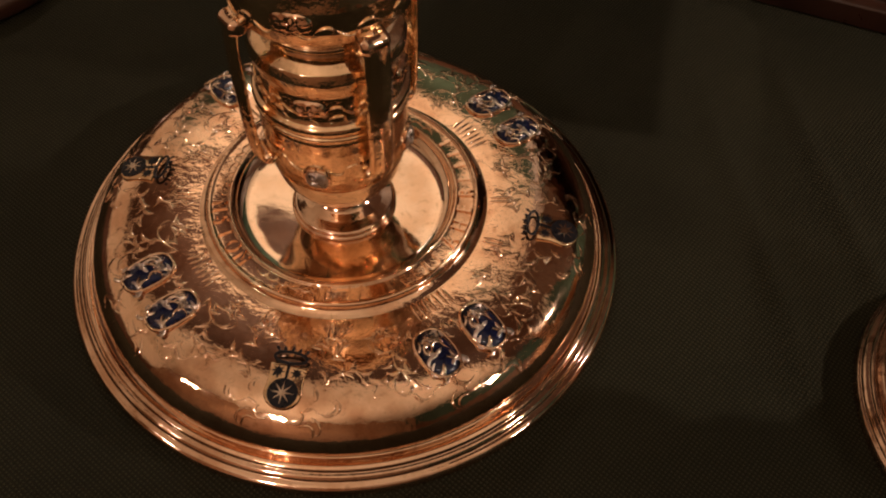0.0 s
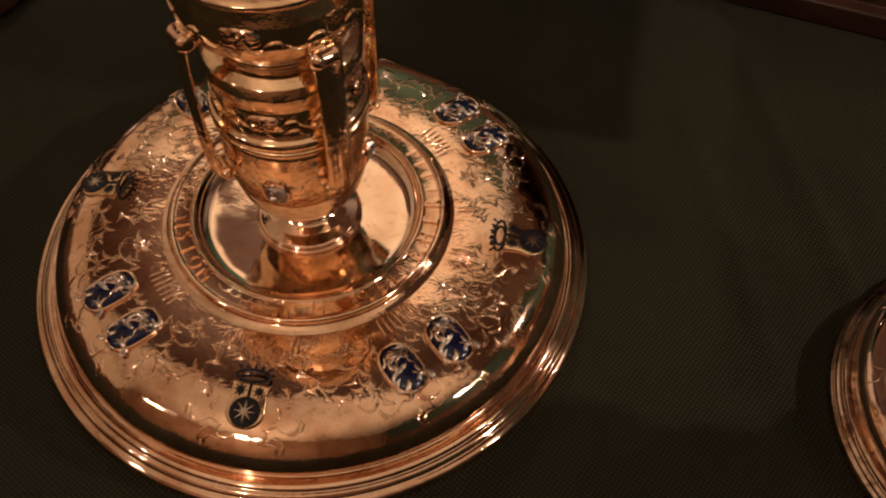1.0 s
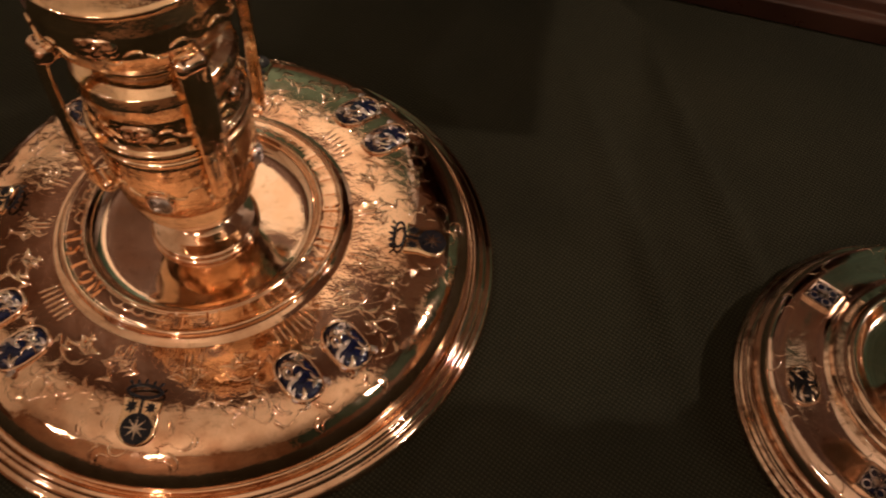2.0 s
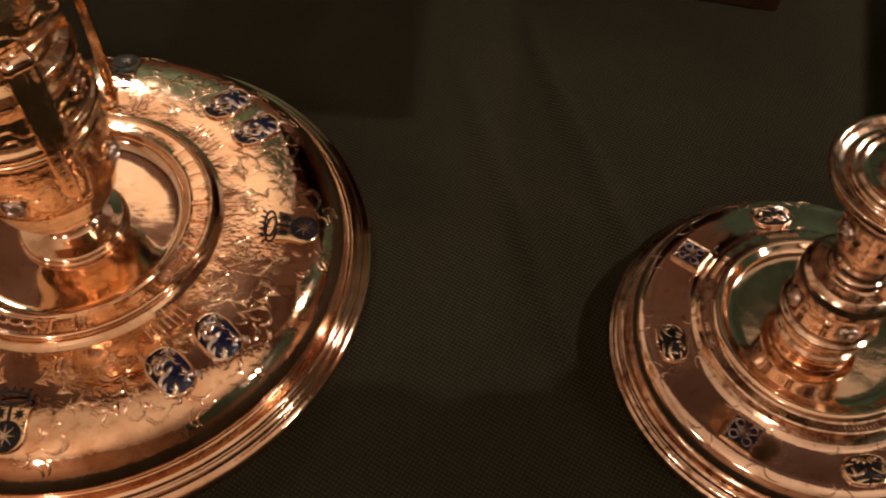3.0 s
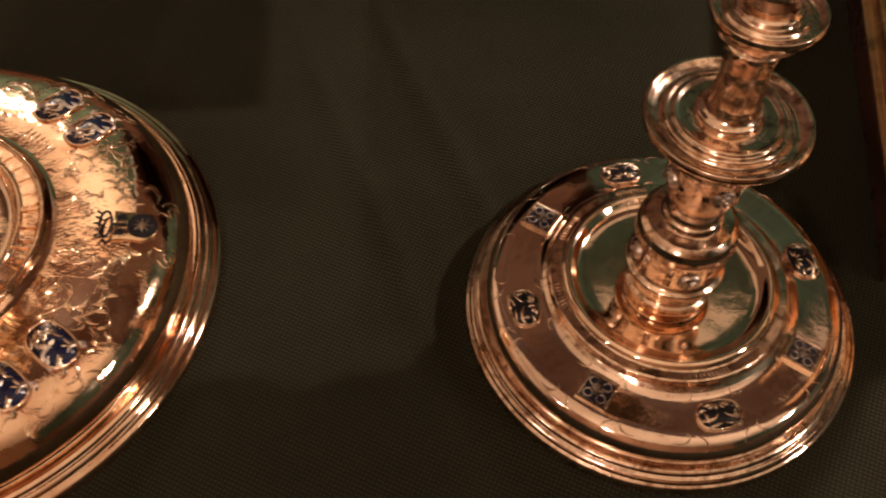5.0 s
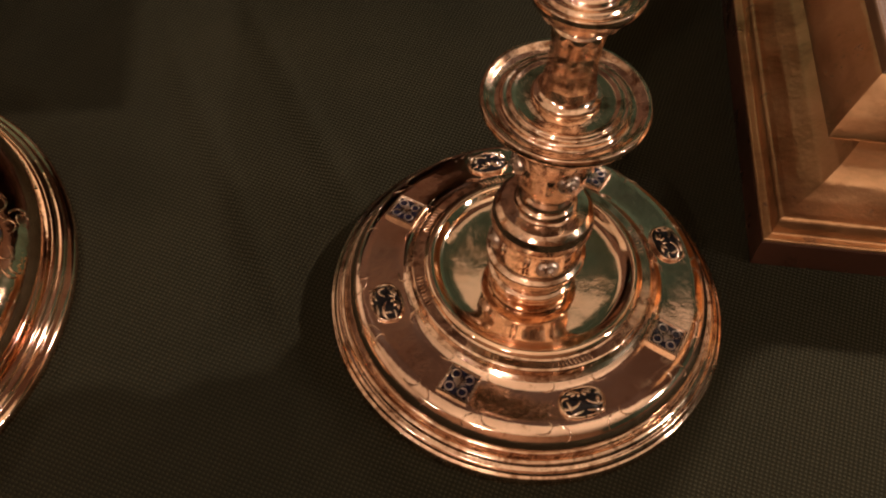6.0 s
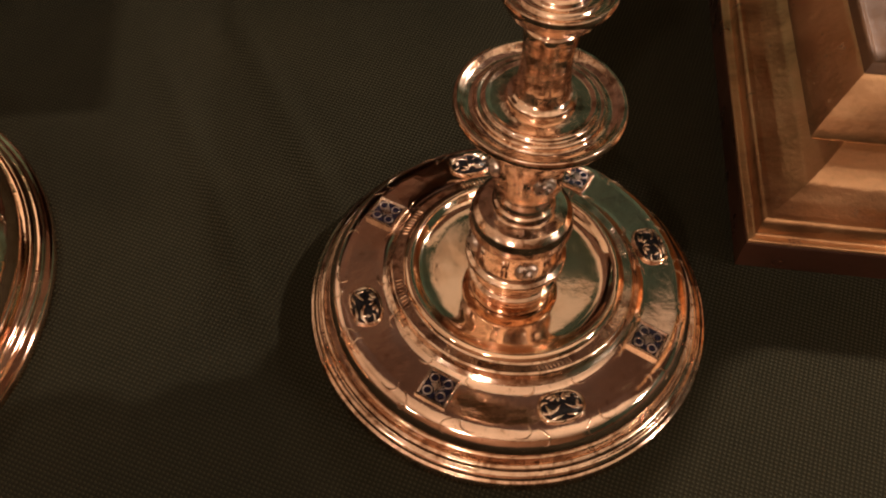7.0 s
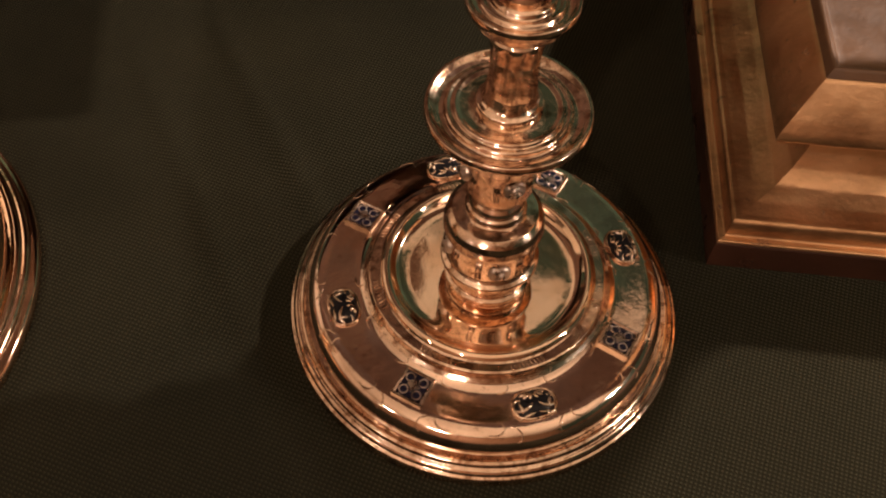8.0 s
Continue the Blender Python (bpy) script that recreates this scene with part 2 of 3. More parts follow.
# ---- the table and its cloth ----
table = thing("display_table", (0.25, 0.25, FLOOR), "brown wooden display table under a green cloth", "table")
TOP = -FLOOR - 0.006
part("tabletop", block(-1.0, -0.62, TOP - 0.035, 1.0, 0.62, TOP, 0.003), UNDERWOOD, table)
for sx in (-0.9, 0.9):
    for sy in (-0.53, 0.53):
        part("leg", block(sx - 0.035, sy - 0.035, 0, sx + 0.035, sy + 0.035, TOP - 0.035, 0.004), UNDERWOOD, table)


def fold(x, y, ax, ay, bx, by, width):
    """How high a pressed fold stands at a place."""
    dx, dy = bx - ax, by - ay
    n = math.hypot(dx, dy)
    t = ((x - ax) * dx + (y - ay) * dy) / (n * n)
    off = ((x - ax) * dy - (y - ay) * dx) / n
    return math.exp(-(off / width) ** 2) * math.exp(-((t - 0.5) / 0.75) ** 4)


def tablecloth():
    bm = bmesh.new()
    xs = sorted({round(-0.78 + 0.02 * i, 4) for i in range(104)} | {round(0.1 + 0.003 * i, 4) for i in range(55)})
    ys = sorted({round(-0.4 + 0.02 * i, 4) for i in range(66)})
    rows = []
    for y in ys:
        row = []
        for x in xs:
            z = 0.0034 * fold(x, y, 0.16, 0.42, 0.186, 0.28, 0.0060) + 0.0036 * fold(x, y, 0.208, 0.44, 0.234, 0.31, 0.0060)
            z += 0.0007 * fold(x, y, 0.115, 0.46, 0.14, 0.36, 0.008)
            row.append(bm.verts.new((x, y, z - 0.0004)))
        rows.append(row)
    for a, b in zip(rows, rows[1:]):
        for i in range(len(xs) - 1):
            bm.faces.new((a[i], a[i + 1], b[i + 1], b[i]))
    for edge, dx, dy in ((rows[0], 0, -1), (rows[-1], 0, 1), ([r[0] for r in rows], -1, 0), ([r[-1] for r in rows], 1, 0)):
        drop = []
        for i, v in enumerate(edge):
            w = 0.03 + 0.014 * math.sin(i * 0.9)
            drop.append(bm.verts.new((v.co.x + dx * w, v.co.y + dy * w, -0.55)))
        for i in range(len(edge) - 1):
            bm.faces.new((edge[i], edge[i + 1], drop[i + 1], drop[i]))
    ob = new("tablecloth", mesh("tablecloth", bm, TWILL))
    tagged(ob, "dark green ribbed twill tablecloth with faint pressed folds", "tablecloth")


tablecloth()

# ---- the large gilded monstrance foot ----
BIG = [(0.071, 0.0350), (0.080, 0.0356), (0.092, 0.0357), (0.102, 0.0350), (0.110, 0.0334), (0.1165, 0.0305), (0.1215, 0.0265), (0.125, 0.0218), (0.127, 0.0172), (0.1276, 0.0140), (0.1268, 0.0118)]
BIG_DISH = [(0.0, 0.0330), (0.030, 0.0330), (0.047, 0.0331), (0.0510, 0.0343), (0.0535, 0.0368), (0.0546, 0.0394)]
BIG_RING = [(0.0546, 0.0394), (0.0551, 0.0401), (0.0562, 0.0401), (0.0568, 0.0393), (0.0600, 0.0392), (0.0640, 0.0391), (0.0648, 0.0398), (0.0660, 0.0400), (0.0668, 0.0393), (0.0672, 0.0368), (0.0690, 0.0356), (0.0710, 0.0350)]
BIG_RIM = [(0.127, 0.0118), (0.1258, 0.0108), (0.1267, 0.0098), (0.1293, 0.0096), (0.1309, 0.0104), (0.1326, 0.0096), (0.1332, 0.0082), (0.1348, 0.0082), (0.136, 0.0072), (0.1366, 0.006), (0.1384, 0.0058), (0.1398, 0.0048), (0.1406, 0.0032), (0.1404, 0.0), (0.12, 0.0)]
VASE = [(0.0125, 0.0455), (0.0150, 0.0490), (0.0195, 0.0530), (0.0245, 0.0580), (0.0285, 0.0655), (0.0310, 0.0760), (0.0322, 0.0900), (0.0326, 0.1080), (0.0322, 0.1090), (0.0336, 0.1108), (0.0338, 0.1124), (0.0327, 0.1132), (0.0338, 0.1142), (0.0342, 0.1165), (0.0336, 0.1182), (0.0320, 0.1192), (0.0311, 0.1215), (0.0311, 0.1340), (0.0322, 0.1380), (0.0328, 0.1420), (0.0315, 0.1462), (0.0280, 0.1492), (0.0256, 0.1502)]
NECK = [(0.0256, 0.1502), (0.0250, 0.1516), (0.0266, 0.1532), (0.0266, 0.1546), (0.0252, 0.1556), (0.0262, 0.1572), (0.0280, 0.1580), (0.0325, 0.1605), (0.0362, 0.1655), (0.0378, 0.1720), (0.0378, 0.1810), (0.0362, 0.1872), (0.0372, 0.1884), (0.0376, 0.1902), (0.0362, 0.1915), (0.0300, 0.1935), (0.0262, 0.1965), (0.0250, 0.2010), (0.0200, 0.2060), (0.0150, 0.2120), (0.0130, 0.2250), (0.0150, 0.2350), (0.0130, 0.2450), (0.0130, 0.2700), (0.0, 0.2702)]
VASE_FOOT = [(0.0240, 0.0330), (0.0256, 0.0334), (0.0258, 0.0346), (0.0246, 0.0354), (0.0248, 0.0364), (0.0238, 0.0374), (0.0225, 0.0378), (0.0190, 0.0390), (0.0150, 0.0412), (0.0130, 0.0432), (0.0136, 0.0442), (0.0136, 0.0450), (0.0125, 0.0455)]


def smooth_profile(points, n=4):
    """A finer, flowing profile through the points."""
    p = [Vector(q) for q in points]
    p = [p[0] * 2 - p[1], *p, p[-1] * 2 - p[-2]]
    out = []
    for a, b, c, d in zip(p, p[1:], p[2:], p[3:]):
        for i in range(n):
            t = i / n
            out.append(0.5 * (2 * b + (c - a) * t + (2 * a - 5 * b + 4 * c - d) * t * t + (3 * b - a - 3 * c + d) * t ** 3))
    out.append(p[-2])
    return [tuple(v) for v in out]


def dome_bm(long, wide, high, rings=7, segs=28):
    """An oval boss, long along x, with a steep edge."""
    bm = bmesh.new()
    top = bm.verts.new((0, 0, high))
    last = None
    for k in range(1, rings + 1):
        t = k / rings
        z = high * math.sqrt(max(0.0, 1 - t ** 2.4))
        ring = []
        for i in range(segs):
            a = 2 * math.pi * i / segs
            c, s = math.cos(a), math.sin(a)
            e = 1 / (abs(c) ** 2.6 + abs(s) ** 2.6) ** (1 / 2.6)
            ring.append(bm.verts.new((c * e * t * long / 2, s * e * t * wide / 2, z)))
        for i in range(segs):
            j = (i + 1) % segs
            bm.faces.new((top, ring[i], ring[j]) if last is None else (last[i], ring[i], ring[j], last[j]))
        last = ring
    return bm


def oval_ring(long, wide, thick, high, segs=32):
    bm = bmesh.new()
    path = []
    for i in range(segs + 1):
        a = 2 * math.pi * i / segs
        c, s = math.cos(a), math.sin(a)
        e = 1 / (abs(c) ** 2.6 + abs(s) ** 2.6) ** (1 / 2.6)
        path.append(Vector((c * e * long / 2, s * e * wide / 2, high * 0.35)))
    sweep(bm, path, thick, high, lambda i: Vector((path[i].x, path[i].y, 0)), 8, taper=False)
    return bm


def on_dome(u, v, long, wide, high, lift):
    t = min(0.97, ((2 * abs(u) / long) ** 2.6 + (2 * abs(v) / wide) ** 2.6) ** (1 / 2.6))
    return Vector((u, v, high * math.sqrt(max(0.0, 1 - t ** 2.4)) + lift))


def scroll_bm(curves, long, wide, high, width, lift=0.0001, tall=0.0007):
    """Curled wires or enamel cells laid over an oval boss."""
    bm = bmesh.new()
    for pts in curves:
        path = [on_dome(u, v, long, wide, high, lift) for u, v in pts]
        sweep(bm, path, width, tall, lambda i, path=path: (path[min(i + 1, len(path) - 1)] - path[max(i - 1, 0)]).cross(Vector((0, 0, 1))), 6)
    return bm


def star_bm(size, points, thick, inner=0.35):
    bm = bmesh.new()
    top, low = [], []
    for i in range(points * 2):
        a = math.pi * i / points
        r = size if i % 2 == 0 else size * inner
        top.append(bm.verts.new((r * math.cos(a), r * math.sin(a), thick)))
        low.append(bm.verts.new((r * math.cos(a), r * math.sin(a), 0)))
    bm.faces.new(top)
    bm.faces.new(low[::-1])
    for i in range(points * 2):
        j = (i + 1) % (points * 2)
        bm.faces.new((low[i], low[j], top[j], top[i]))
    return bm


def disc_bm(radius, thick, segs=28, stretch=1.0):
    bm = bmesh.new()
    bmesh.ops.create_cone(bm, cap_ends=True, segments=segs, radius1=radius, radius2=radius * 0.96, depth=thick)
    for v in bm.verts:
        v.co.x *= stretch
        v.co.z += thick / 2
    return bm


OL, OW, OH = 0.0235, 0.0150, 0.0036
VEINS = []
for row, v in enumerate((-0.0046, -0.0016, 0.0016, 0.0046)):
    for col in range(4 if row % 2 else 5):
        u = -0.0088 + 0.0044 * col + (0.0022 if row % 2 else 0.0)
        spin = 1 if (row + col) % 2 else -1
        VEINS.append(curl(u, v, 0.9 * row + 1.7 * col, 0.0078, spin * 90, spin * 780, 14))
WIRES = [curl(-0.0072, -0.0048, 1.4, 0.0120, -200, -560, 16), curl(0.0016, 0.0052, 4.2, 0.0100, -200, -560, 16)]
MEDALLION = dict(
    bezel=mesh("bezel", oval_ring(OL + 0.0012, OW + 0.0012, 0.0017, 0.0022), GILT_BRIGHT),
    cabochon=mesh("cabochon", dome_bm(OL, OW, OH), BLUE),
    vein=[mesh("silver_vein", scroll_bm([pts], OL, OW, OH, 0.0017 + 0.0003 * (n % 3), 0.0002, 0.0011), DULL if n % 2 else SILVER) for n, pts in enumerate(VEINS)],
    wire=[mesh("gold_wire", scroll_bm([pts], OL, OW, OH, 0.0009, 0.0003, 0.0010), GILT_BRIGHT) for pts in WIRES])


def medallion(parent, at):
    m = share("enamel_medallion", MEDALLION["cabochon"], parent, at, "oval blue enamel boss with silver scrolls")
    share("bezel", MEDALLION["bezel"], m, Matrix(), "polished gilt bezel")
    for me in MEDALLION["vein"]:
        share("silver_vein", me, m, Matrix())
    for me in MEDALLION["wire"]:
        share("gold_wire", me, m, Matrix())


def shield_outline():
    """A small coat-of-arms plaque; its x runs towards the rim, where its foot is."""
    pts = []
    for i in range(15):
        t = i / 14
        pts.append((-0.0060 + 0.0125 * t, 0.0084 - 0.0006 * math.sin(t * math.pi)))
    for i in range(1, 12):
        a = math.pi / 2 - math.pi * i / 12
        pts.append((0.0065 + 0.0075 * math.cos(a), 0.0084 * math.sin(a)))
    pts += [(u, -v) for u, v in reversed(pts[:15])]
    return pts


def plate_bm(outline, thick):
    bm = bmesh.new()
    top = [bm.verts.new((u * 0.95, v * 0.95, thick)) for u, v in outline]
    mid = [bm.verts.new((u, v, thick * 0.6)) for u, v in outline]
    low = [bm.verts.new((u, v, -0.001)) for u, v in outline]
    bm.faces.new(top)
    for a, b in ((mid, top), (low, mid)):
        for i in range(len(outline)):
            j = (i + 1) % len(outline)
            bm.faces.new((a[i], a[j], b[j], b[i]))
    return bm


def crown_bm():
    bm = bmesh.new()
    path = [Vector((-0.0092 + 0.0026 * math.cos(a), 0.0072 * math.sin(a), 0.0012)) for a in [2 * math.pi * i / 24 for i in range(25)]]
    sweep(bm, path, 0.0015, 0.0010, lambda i: Vector((path[i].x + 0.0092, path[i].y, 0)), 6, taper=False)
    for k in range(-2, 3):
        y = k * 0.0034
        tip = [Vector((-0.0112, y * 0.8, 0.0012)), Vector((-0.0130, y, 0.0013)), Vector((-0.0146 + abs(k) * 0.0006, y * 1.1, 0.0012))]
        sweep(bm, tip, 0.0016, 0.0010, lambda i: Vector((0, 1, 0)), 6)
    return bm


SHIELD = dict(
    plaque=mesh("shield", plate_bm(shield_outline(), 0.0010), GILT_WORN),
    disc=mesh("black_disc", disc_bm(0.0068, 0.0007), BLACK, False),
    ray=mesh("disc_star", star_bm(0.0052, 8, 0.0004, 0.22), SILVER, False),
    star=mesh("black_star", star_bm(0.0030, 8, 0.0006, 0.45), BLACK, False),
    stem=mesh("black_stem", block(-0.0060, -0.0006, 0, 0.0020, 0.0006, 0.0006), BLACK, False),
    crown=mesh("crown", crown_bm(), BLACK))


def coat(parent, at):
    s = share("enamel_shield", SHIELD["plaque"], parent, at, "gilt shield with black enamel disc, stars and crown")
    share("black_disc", SHIELD["disc"], s, Matrix.Translation((0.0068, 0, 0.0009)), "black enamel disc")
    share("disc_star", SHIELD["ray"], s, Matrix.Translation((0.0068, 0, 0.0015)), "silver eight-rayed star")
    for v in (-0.0042, 0.0042):
        share("black_star", SHIELD["star"], s, Matrix.Translation((-0.0025, v, 0.0009)), "black enamel star")
    share("black_stem", SHIELD["stem"], s, Matrix.Translation((0, 0, 0.0009)), "black enamel stem")
    share("crown", SHIELD["crown"], s, Matrix(), "dark enamelled crown")


def uneven(r, z, a):
    """Hand-beaten metal is never quite round."""
    k = noise.noise(Vector((r * 22 * math.cos(a), r * 22 * math.sin(a), z * 22)))
    return r + 0.00025 * math.sin(3 * a + 1) * (r / 0.14), z + 0.00022 * k * (1 if z > 0.004 else 0)


def relief(parent, profile, items, name, material, label, width=0.0011, tall=0.0007, kind="", lift=0.0001, taper=True):
    """Raised and chased lines on a turned surface. items: (r0, angle0, mirrored, points in the plane: outwards, sideways)."""
    bm = bmesh.new()
    for r0, a0, side, pts in items:
        path = []
        for u, v in pts:
            r = min(max(r0 + u, profile[0][0] + 0.0005), profile[-1][0] - 0.0005)
            a = radians(a0) + side * v / r0
            rr, zz = uneven(r, height_on(profile, r)[0], a)
            path.append(Vector((rr * math.cos(a), rr * math.sin(a), zz + lift)))
        sweep(bm, path, width, tall, lambda i, path=path: (path[min(i + 1, len(path) - 1)] - path[max(i - 1, 0)]).cross(Vector((0, 0, 1))), 6, taper=taper)
    return tagged(part(name, bm, material, parent, label), kind=kind)


monstrance = thing("monstrance", (-0.0413, 0.3200, 0), "tall gilded silver monstrance with enamelled foot standing on green cloth", "monstrance")
FINE = smooth_profile(BIG, 4)


part("domed_foot", lathe(smooth_profile(BIG, 4), 180, 0, uneven), GILT, monstrance, "broad domed foot chased with scrolls")
part("rim", lathe(BIG_RIM, 180, 0.0005), GILT_BRIGHT, monstrance, "stepped moulded rim")
ring_part = part("inscription_ring", lathe(BIG_RING, 160, 0.0004), GILT, monstrance, "raised ring with engraved letters")
part("dish", lathe(smooth_profile(BIG_DISH, 3), 120, 0, uneven), GILT_SMOOTH, monstrance, "smooth sunken dish")
part("stem_foot", lathe(VASE_FOOT, 96, 0.0005), GILT_BRIGHT, monstrance)
part("vase", lathe(VASE, 112, 0.0005, uneven), GILT_WORN, monstrance, "urn-shaped knop with banded mouldings")
part("upper_stem", lathe(NECK, 96, 0.0005, uneven), GILT_WORN, monstrance)

for mid in (39.0, -51.0, -141.0, 129.0):
    for off, dr in ((7.2, 0.0), (-7.2, 0.0)):
        at = seat(BIG, 0.0998, mid + off, -0.0002, -off)
        medallion(monstrance, at)
for a in (-6.2, -96.6, 173.8, 83.6):
    coat(monstrance, seat(BIG, 0.1030, a, 0.0002))

# acanthus scrolls chased round the medallions and shields, mirrored about each medallion pair and each shield
def acanthus(r0, a0, side, heading, length, bend0, bend1, count=4):
    """One scroll: a stem that winds up at its end, and the tapering leaves that curl off it."""
    stem = curl(0, 0, heading, length, bend0, bend1, 30)
    leaves = []
    for k in range(count):
        i = 2 + 4 * k
        (u, v), (p, q) = stem[i], stem[i + 1]
        h, spin = math.atan2(q - v, p - u), 1 if k % 2 else -1
        leaves.append((r0, a0, side, curl(u, v, h + spin * 0.45, 0.0105 - 0.0008 * k, spin * 20, spin * 760, 16)))
        leaves.append((r0, a0, side, curl(u, v, h + spin * 0.15, 0.0070 - 0.0005 * k, spin * 60, spin * 420, 9)))
    return [(r0, a0, side, stem)], leaves


PAIRS, ARMS = (39.0, -51.0, -141.0, 129.0), (-6.2, -96.6, 173.8, 83.6)
# radius, angle from the middle, heading, length, first and last bend
ROUND_PAIR = ((0.0815, 9.5, 0.95, 0.040, -28, 470), (0.0830, 12.5, 1.35, 0.026, 15, 640), (0.0895, 17.0, 0.45, 0.030, -25, -520),
              (0.1130, 8.5, 1.75, 0.034, -20, -430), (0.1155, 2.0, 1.20, 0.018, 20, 760), (0.0855, 1.6, 0.10, 0.016, 10, 640),
              (0.0960, 14.5, 0.75, 0.034, -15, 430), (0.1045, 15.0, 0.30, 0.024, 20, -640), (0.0790, 15.5, 1.70, 0.022, -10, -720), (0.1010, 20.0, 1.00, 0.022, -20, 620))
ROUND_ARMS = ((0.1175, 4.0, 2.35, 0.044, -12, 380), (0.1080, 8.0, 2.60, 0.026, 10, -620), (0.0865, 3.2, 2.05, 0.018, 10, -700), (0.1150, 7.5, 1.15, 0.020, 20, 620), (0.0930, 9.5, 2.20, 0.026, 15, 600), (0.0800, 6.5, 1.30, 0.022, 10, 700), (0.0990, 12.5, 1.90, 0.022, -15, -660))
for mids, sprays in ((PAIRS, ROUND_PAIR), (ARMS, ROUND_ARMS)):
    for mid in mids:
        for side in (1, -1):
            STEMS, LEAVES = [], []
            for r0, off, heading, length, bend0, bend1 in sprays:
                stems, leaves = acanthus(r0, mid + side * off, side, heading, length, bend0, bend1)
                STEMS, LEAVES = STEMS + stems, LEAVES + leaves
            STEMS, LEAVES = ([it for it in items if all(0.0735 < it[0] + u < 0.1175 for u, v in it[3])] for items in (STEMS, LEAVES))
            relief(monstrance, FINE, STEMS, "chased_scrollwork", GILT, "chased winding stems", 0.0016, 0.00046, "stuff", -0.00009, "leaf")
            relief(monstrance, FINE, LEAVES, "chased_leafwork", GILT, "chased acanthus leaves", 0.0024, 0.00046, "stuff", -0.00011, "leaf")
RIB = bmesh.new()
sweep(RIB, [Vector((0.0012 * i, 0, 0)) for i in range(9)], 0.0015, 0.0013, lambda i: Vector((0, 1, 0)), 8)
RIB = mesh("chased_rib", RIB, GILT_BRIGHT)
for mid in (39.0, -51.0, -141.0, 129.0):
    for k in range(-3, 4):
        share("chased_rib", RIB, monstrance, seat(BIG, 0.0720, mid + k * 2.2))
for mid in (-6.2, -96.6, 173.8, 83.6):
    for k in (-6, -5, 5, 6):
        share("chased_rib", RIB, monstrance, seat(BIG, 0.0730, mid + k * 1.8))
EDGE = []
for mid in (-6.2, -96.6, 173.8, 83.6, 39.0, -51.0, -141.0, 129.0):
    for side in (1, -1):
        EDGE.append((0.118, mid + side * 1.5, side, curl(0, 0, 0.9, 0.012, 60, 700, 20)))
        EDGE.append((0.121, mid + side * 4.5, side, curl(0, 0, 2.0, 0.010, -60, -800, 20)))
        EDGE.append((0.1175, mid + side * 7.0, side, curl(0, 0, 1.2, 0.009, -60, -800, 20)))
relief(monstrance, BIG, EDGE, "edge_leaves", GILT, "small leaf scrolls along the shoulder", 0.0014, 0.0010, "stuff")


def letter(text, size, depth):
    """One raised capital as a mesh, its foot at the origin."""
    cu = bpy.data.curves.new("letter", "FONT")
    cu.body, cu.size, cu.extrude, cu.align_x = text, size, depth, "CENTER"
    ob = bpy.data.objects.new("letter", cu)
    scene.collection.objects.link(ob)
    me = bpy.data.meshes.new_from_object(ob.evaluated_get(bpy.context.evaluated_depsgraph_get()))
    me.name = "letter"
    bpy.data.objects.remove(ob)
    bpy.data.curves.remove(cu)
    me.materials.clear()
    me.materials.append(GILT_BRIGHT)
    return me


def inscribe(text, start, step):
    for i, ch in enumerate(text):
        if ch == " ":
            continue
        a = radians(start + i * step)
        m = Matrix.Translation((0.0636 * math.cos(a), 0.0636 * math.sin(a), 0.0394)) @ Matrix.Rotation(a + math.pi / 2, 4, "Z") @ Matrix.Diagonal((0.8, 1, 1, 1))
        share("letter", letter(ch, 0.0104, 0.0008), ring_part, m)


inscribe("NSION", -167.4, 8.2)
inscribe("ST IA", -96.0, 5.4)
inscribe("AHER", -25.5, 9.9)
BAR = mesh("letter_bar", block(-0.0011, -0.0031, 0, 0.0011, 0.0031, 0.0007, 0.0002), GILT_BRIGHT, False)
for k in (-62, -55, -49, -43, -36, 13, 22, 30, 38):
    a = radians(k)
    share("letter_bar", BAR, ring_part, Matrix.Translation((0.0604 * math.cos(a), 0.0604 * math.sin(a), 0.0390)) @ Matrix.Rotation(a + math.pi / 2, 4, "Z"))
RINGCURL = []
FLAT = [(0.0565, 0.0392), (0.0648, 0.0392)]
for k in range(5):
    RINGCURL.append((0.0585, -126 + k * 5.6, 1, curl(0, 0, 0.9, 0.010, 60, 640, 18)))
for k in range(20):
    RINGCURL.append((0.0585, 46 + k * 7.0, 1, curl(0, 0, 0.9, 0.010, 60, 640, 18)))
relief(monstrance, FLAT, RINGCURL, "ring_scrollwork", GILT_BRIGHT, "small scrolls between the letters", 0.0011, 0.0009, "stuff")

# strap handles, bosses and bands of the urn
HANDLE = [(0.0310, 0.1660), (0.0345, 0.1672), (0.0378, 0.1662), (0.0396, 0.1630), (0.0404, 0.1580), (0.0407, 0.1500), (0.0407, 0.1400), (0.0406, 0.1290), (0.0404, 0.1180), (0.0401, 0.1080), (0.0397, 0.1000), (0.0389, 0.0940), (0.0373, 0.0898), (0.0350, 0.0885), (0.0320, 0.0895)]
HANDLE = smooth_profile(HANDLE, 3)


def handle_bm(wide, thick):
    bm = bmesh.new()
    sweep(bm, [Vector((r, 0, z)) for r, z in HANDLE], wide, thick, lambda i: Vector((0, 1, 0)), 12, taper=False)
    return bm


HANDLE_MESH = mesh("handle", handle_bm(0.0118, 0.0036), GILT_WORN)
RIB_MESH = mesh("handle_rib", handle_bm(0.0022, 0.0044), GILT_BRIGHT)


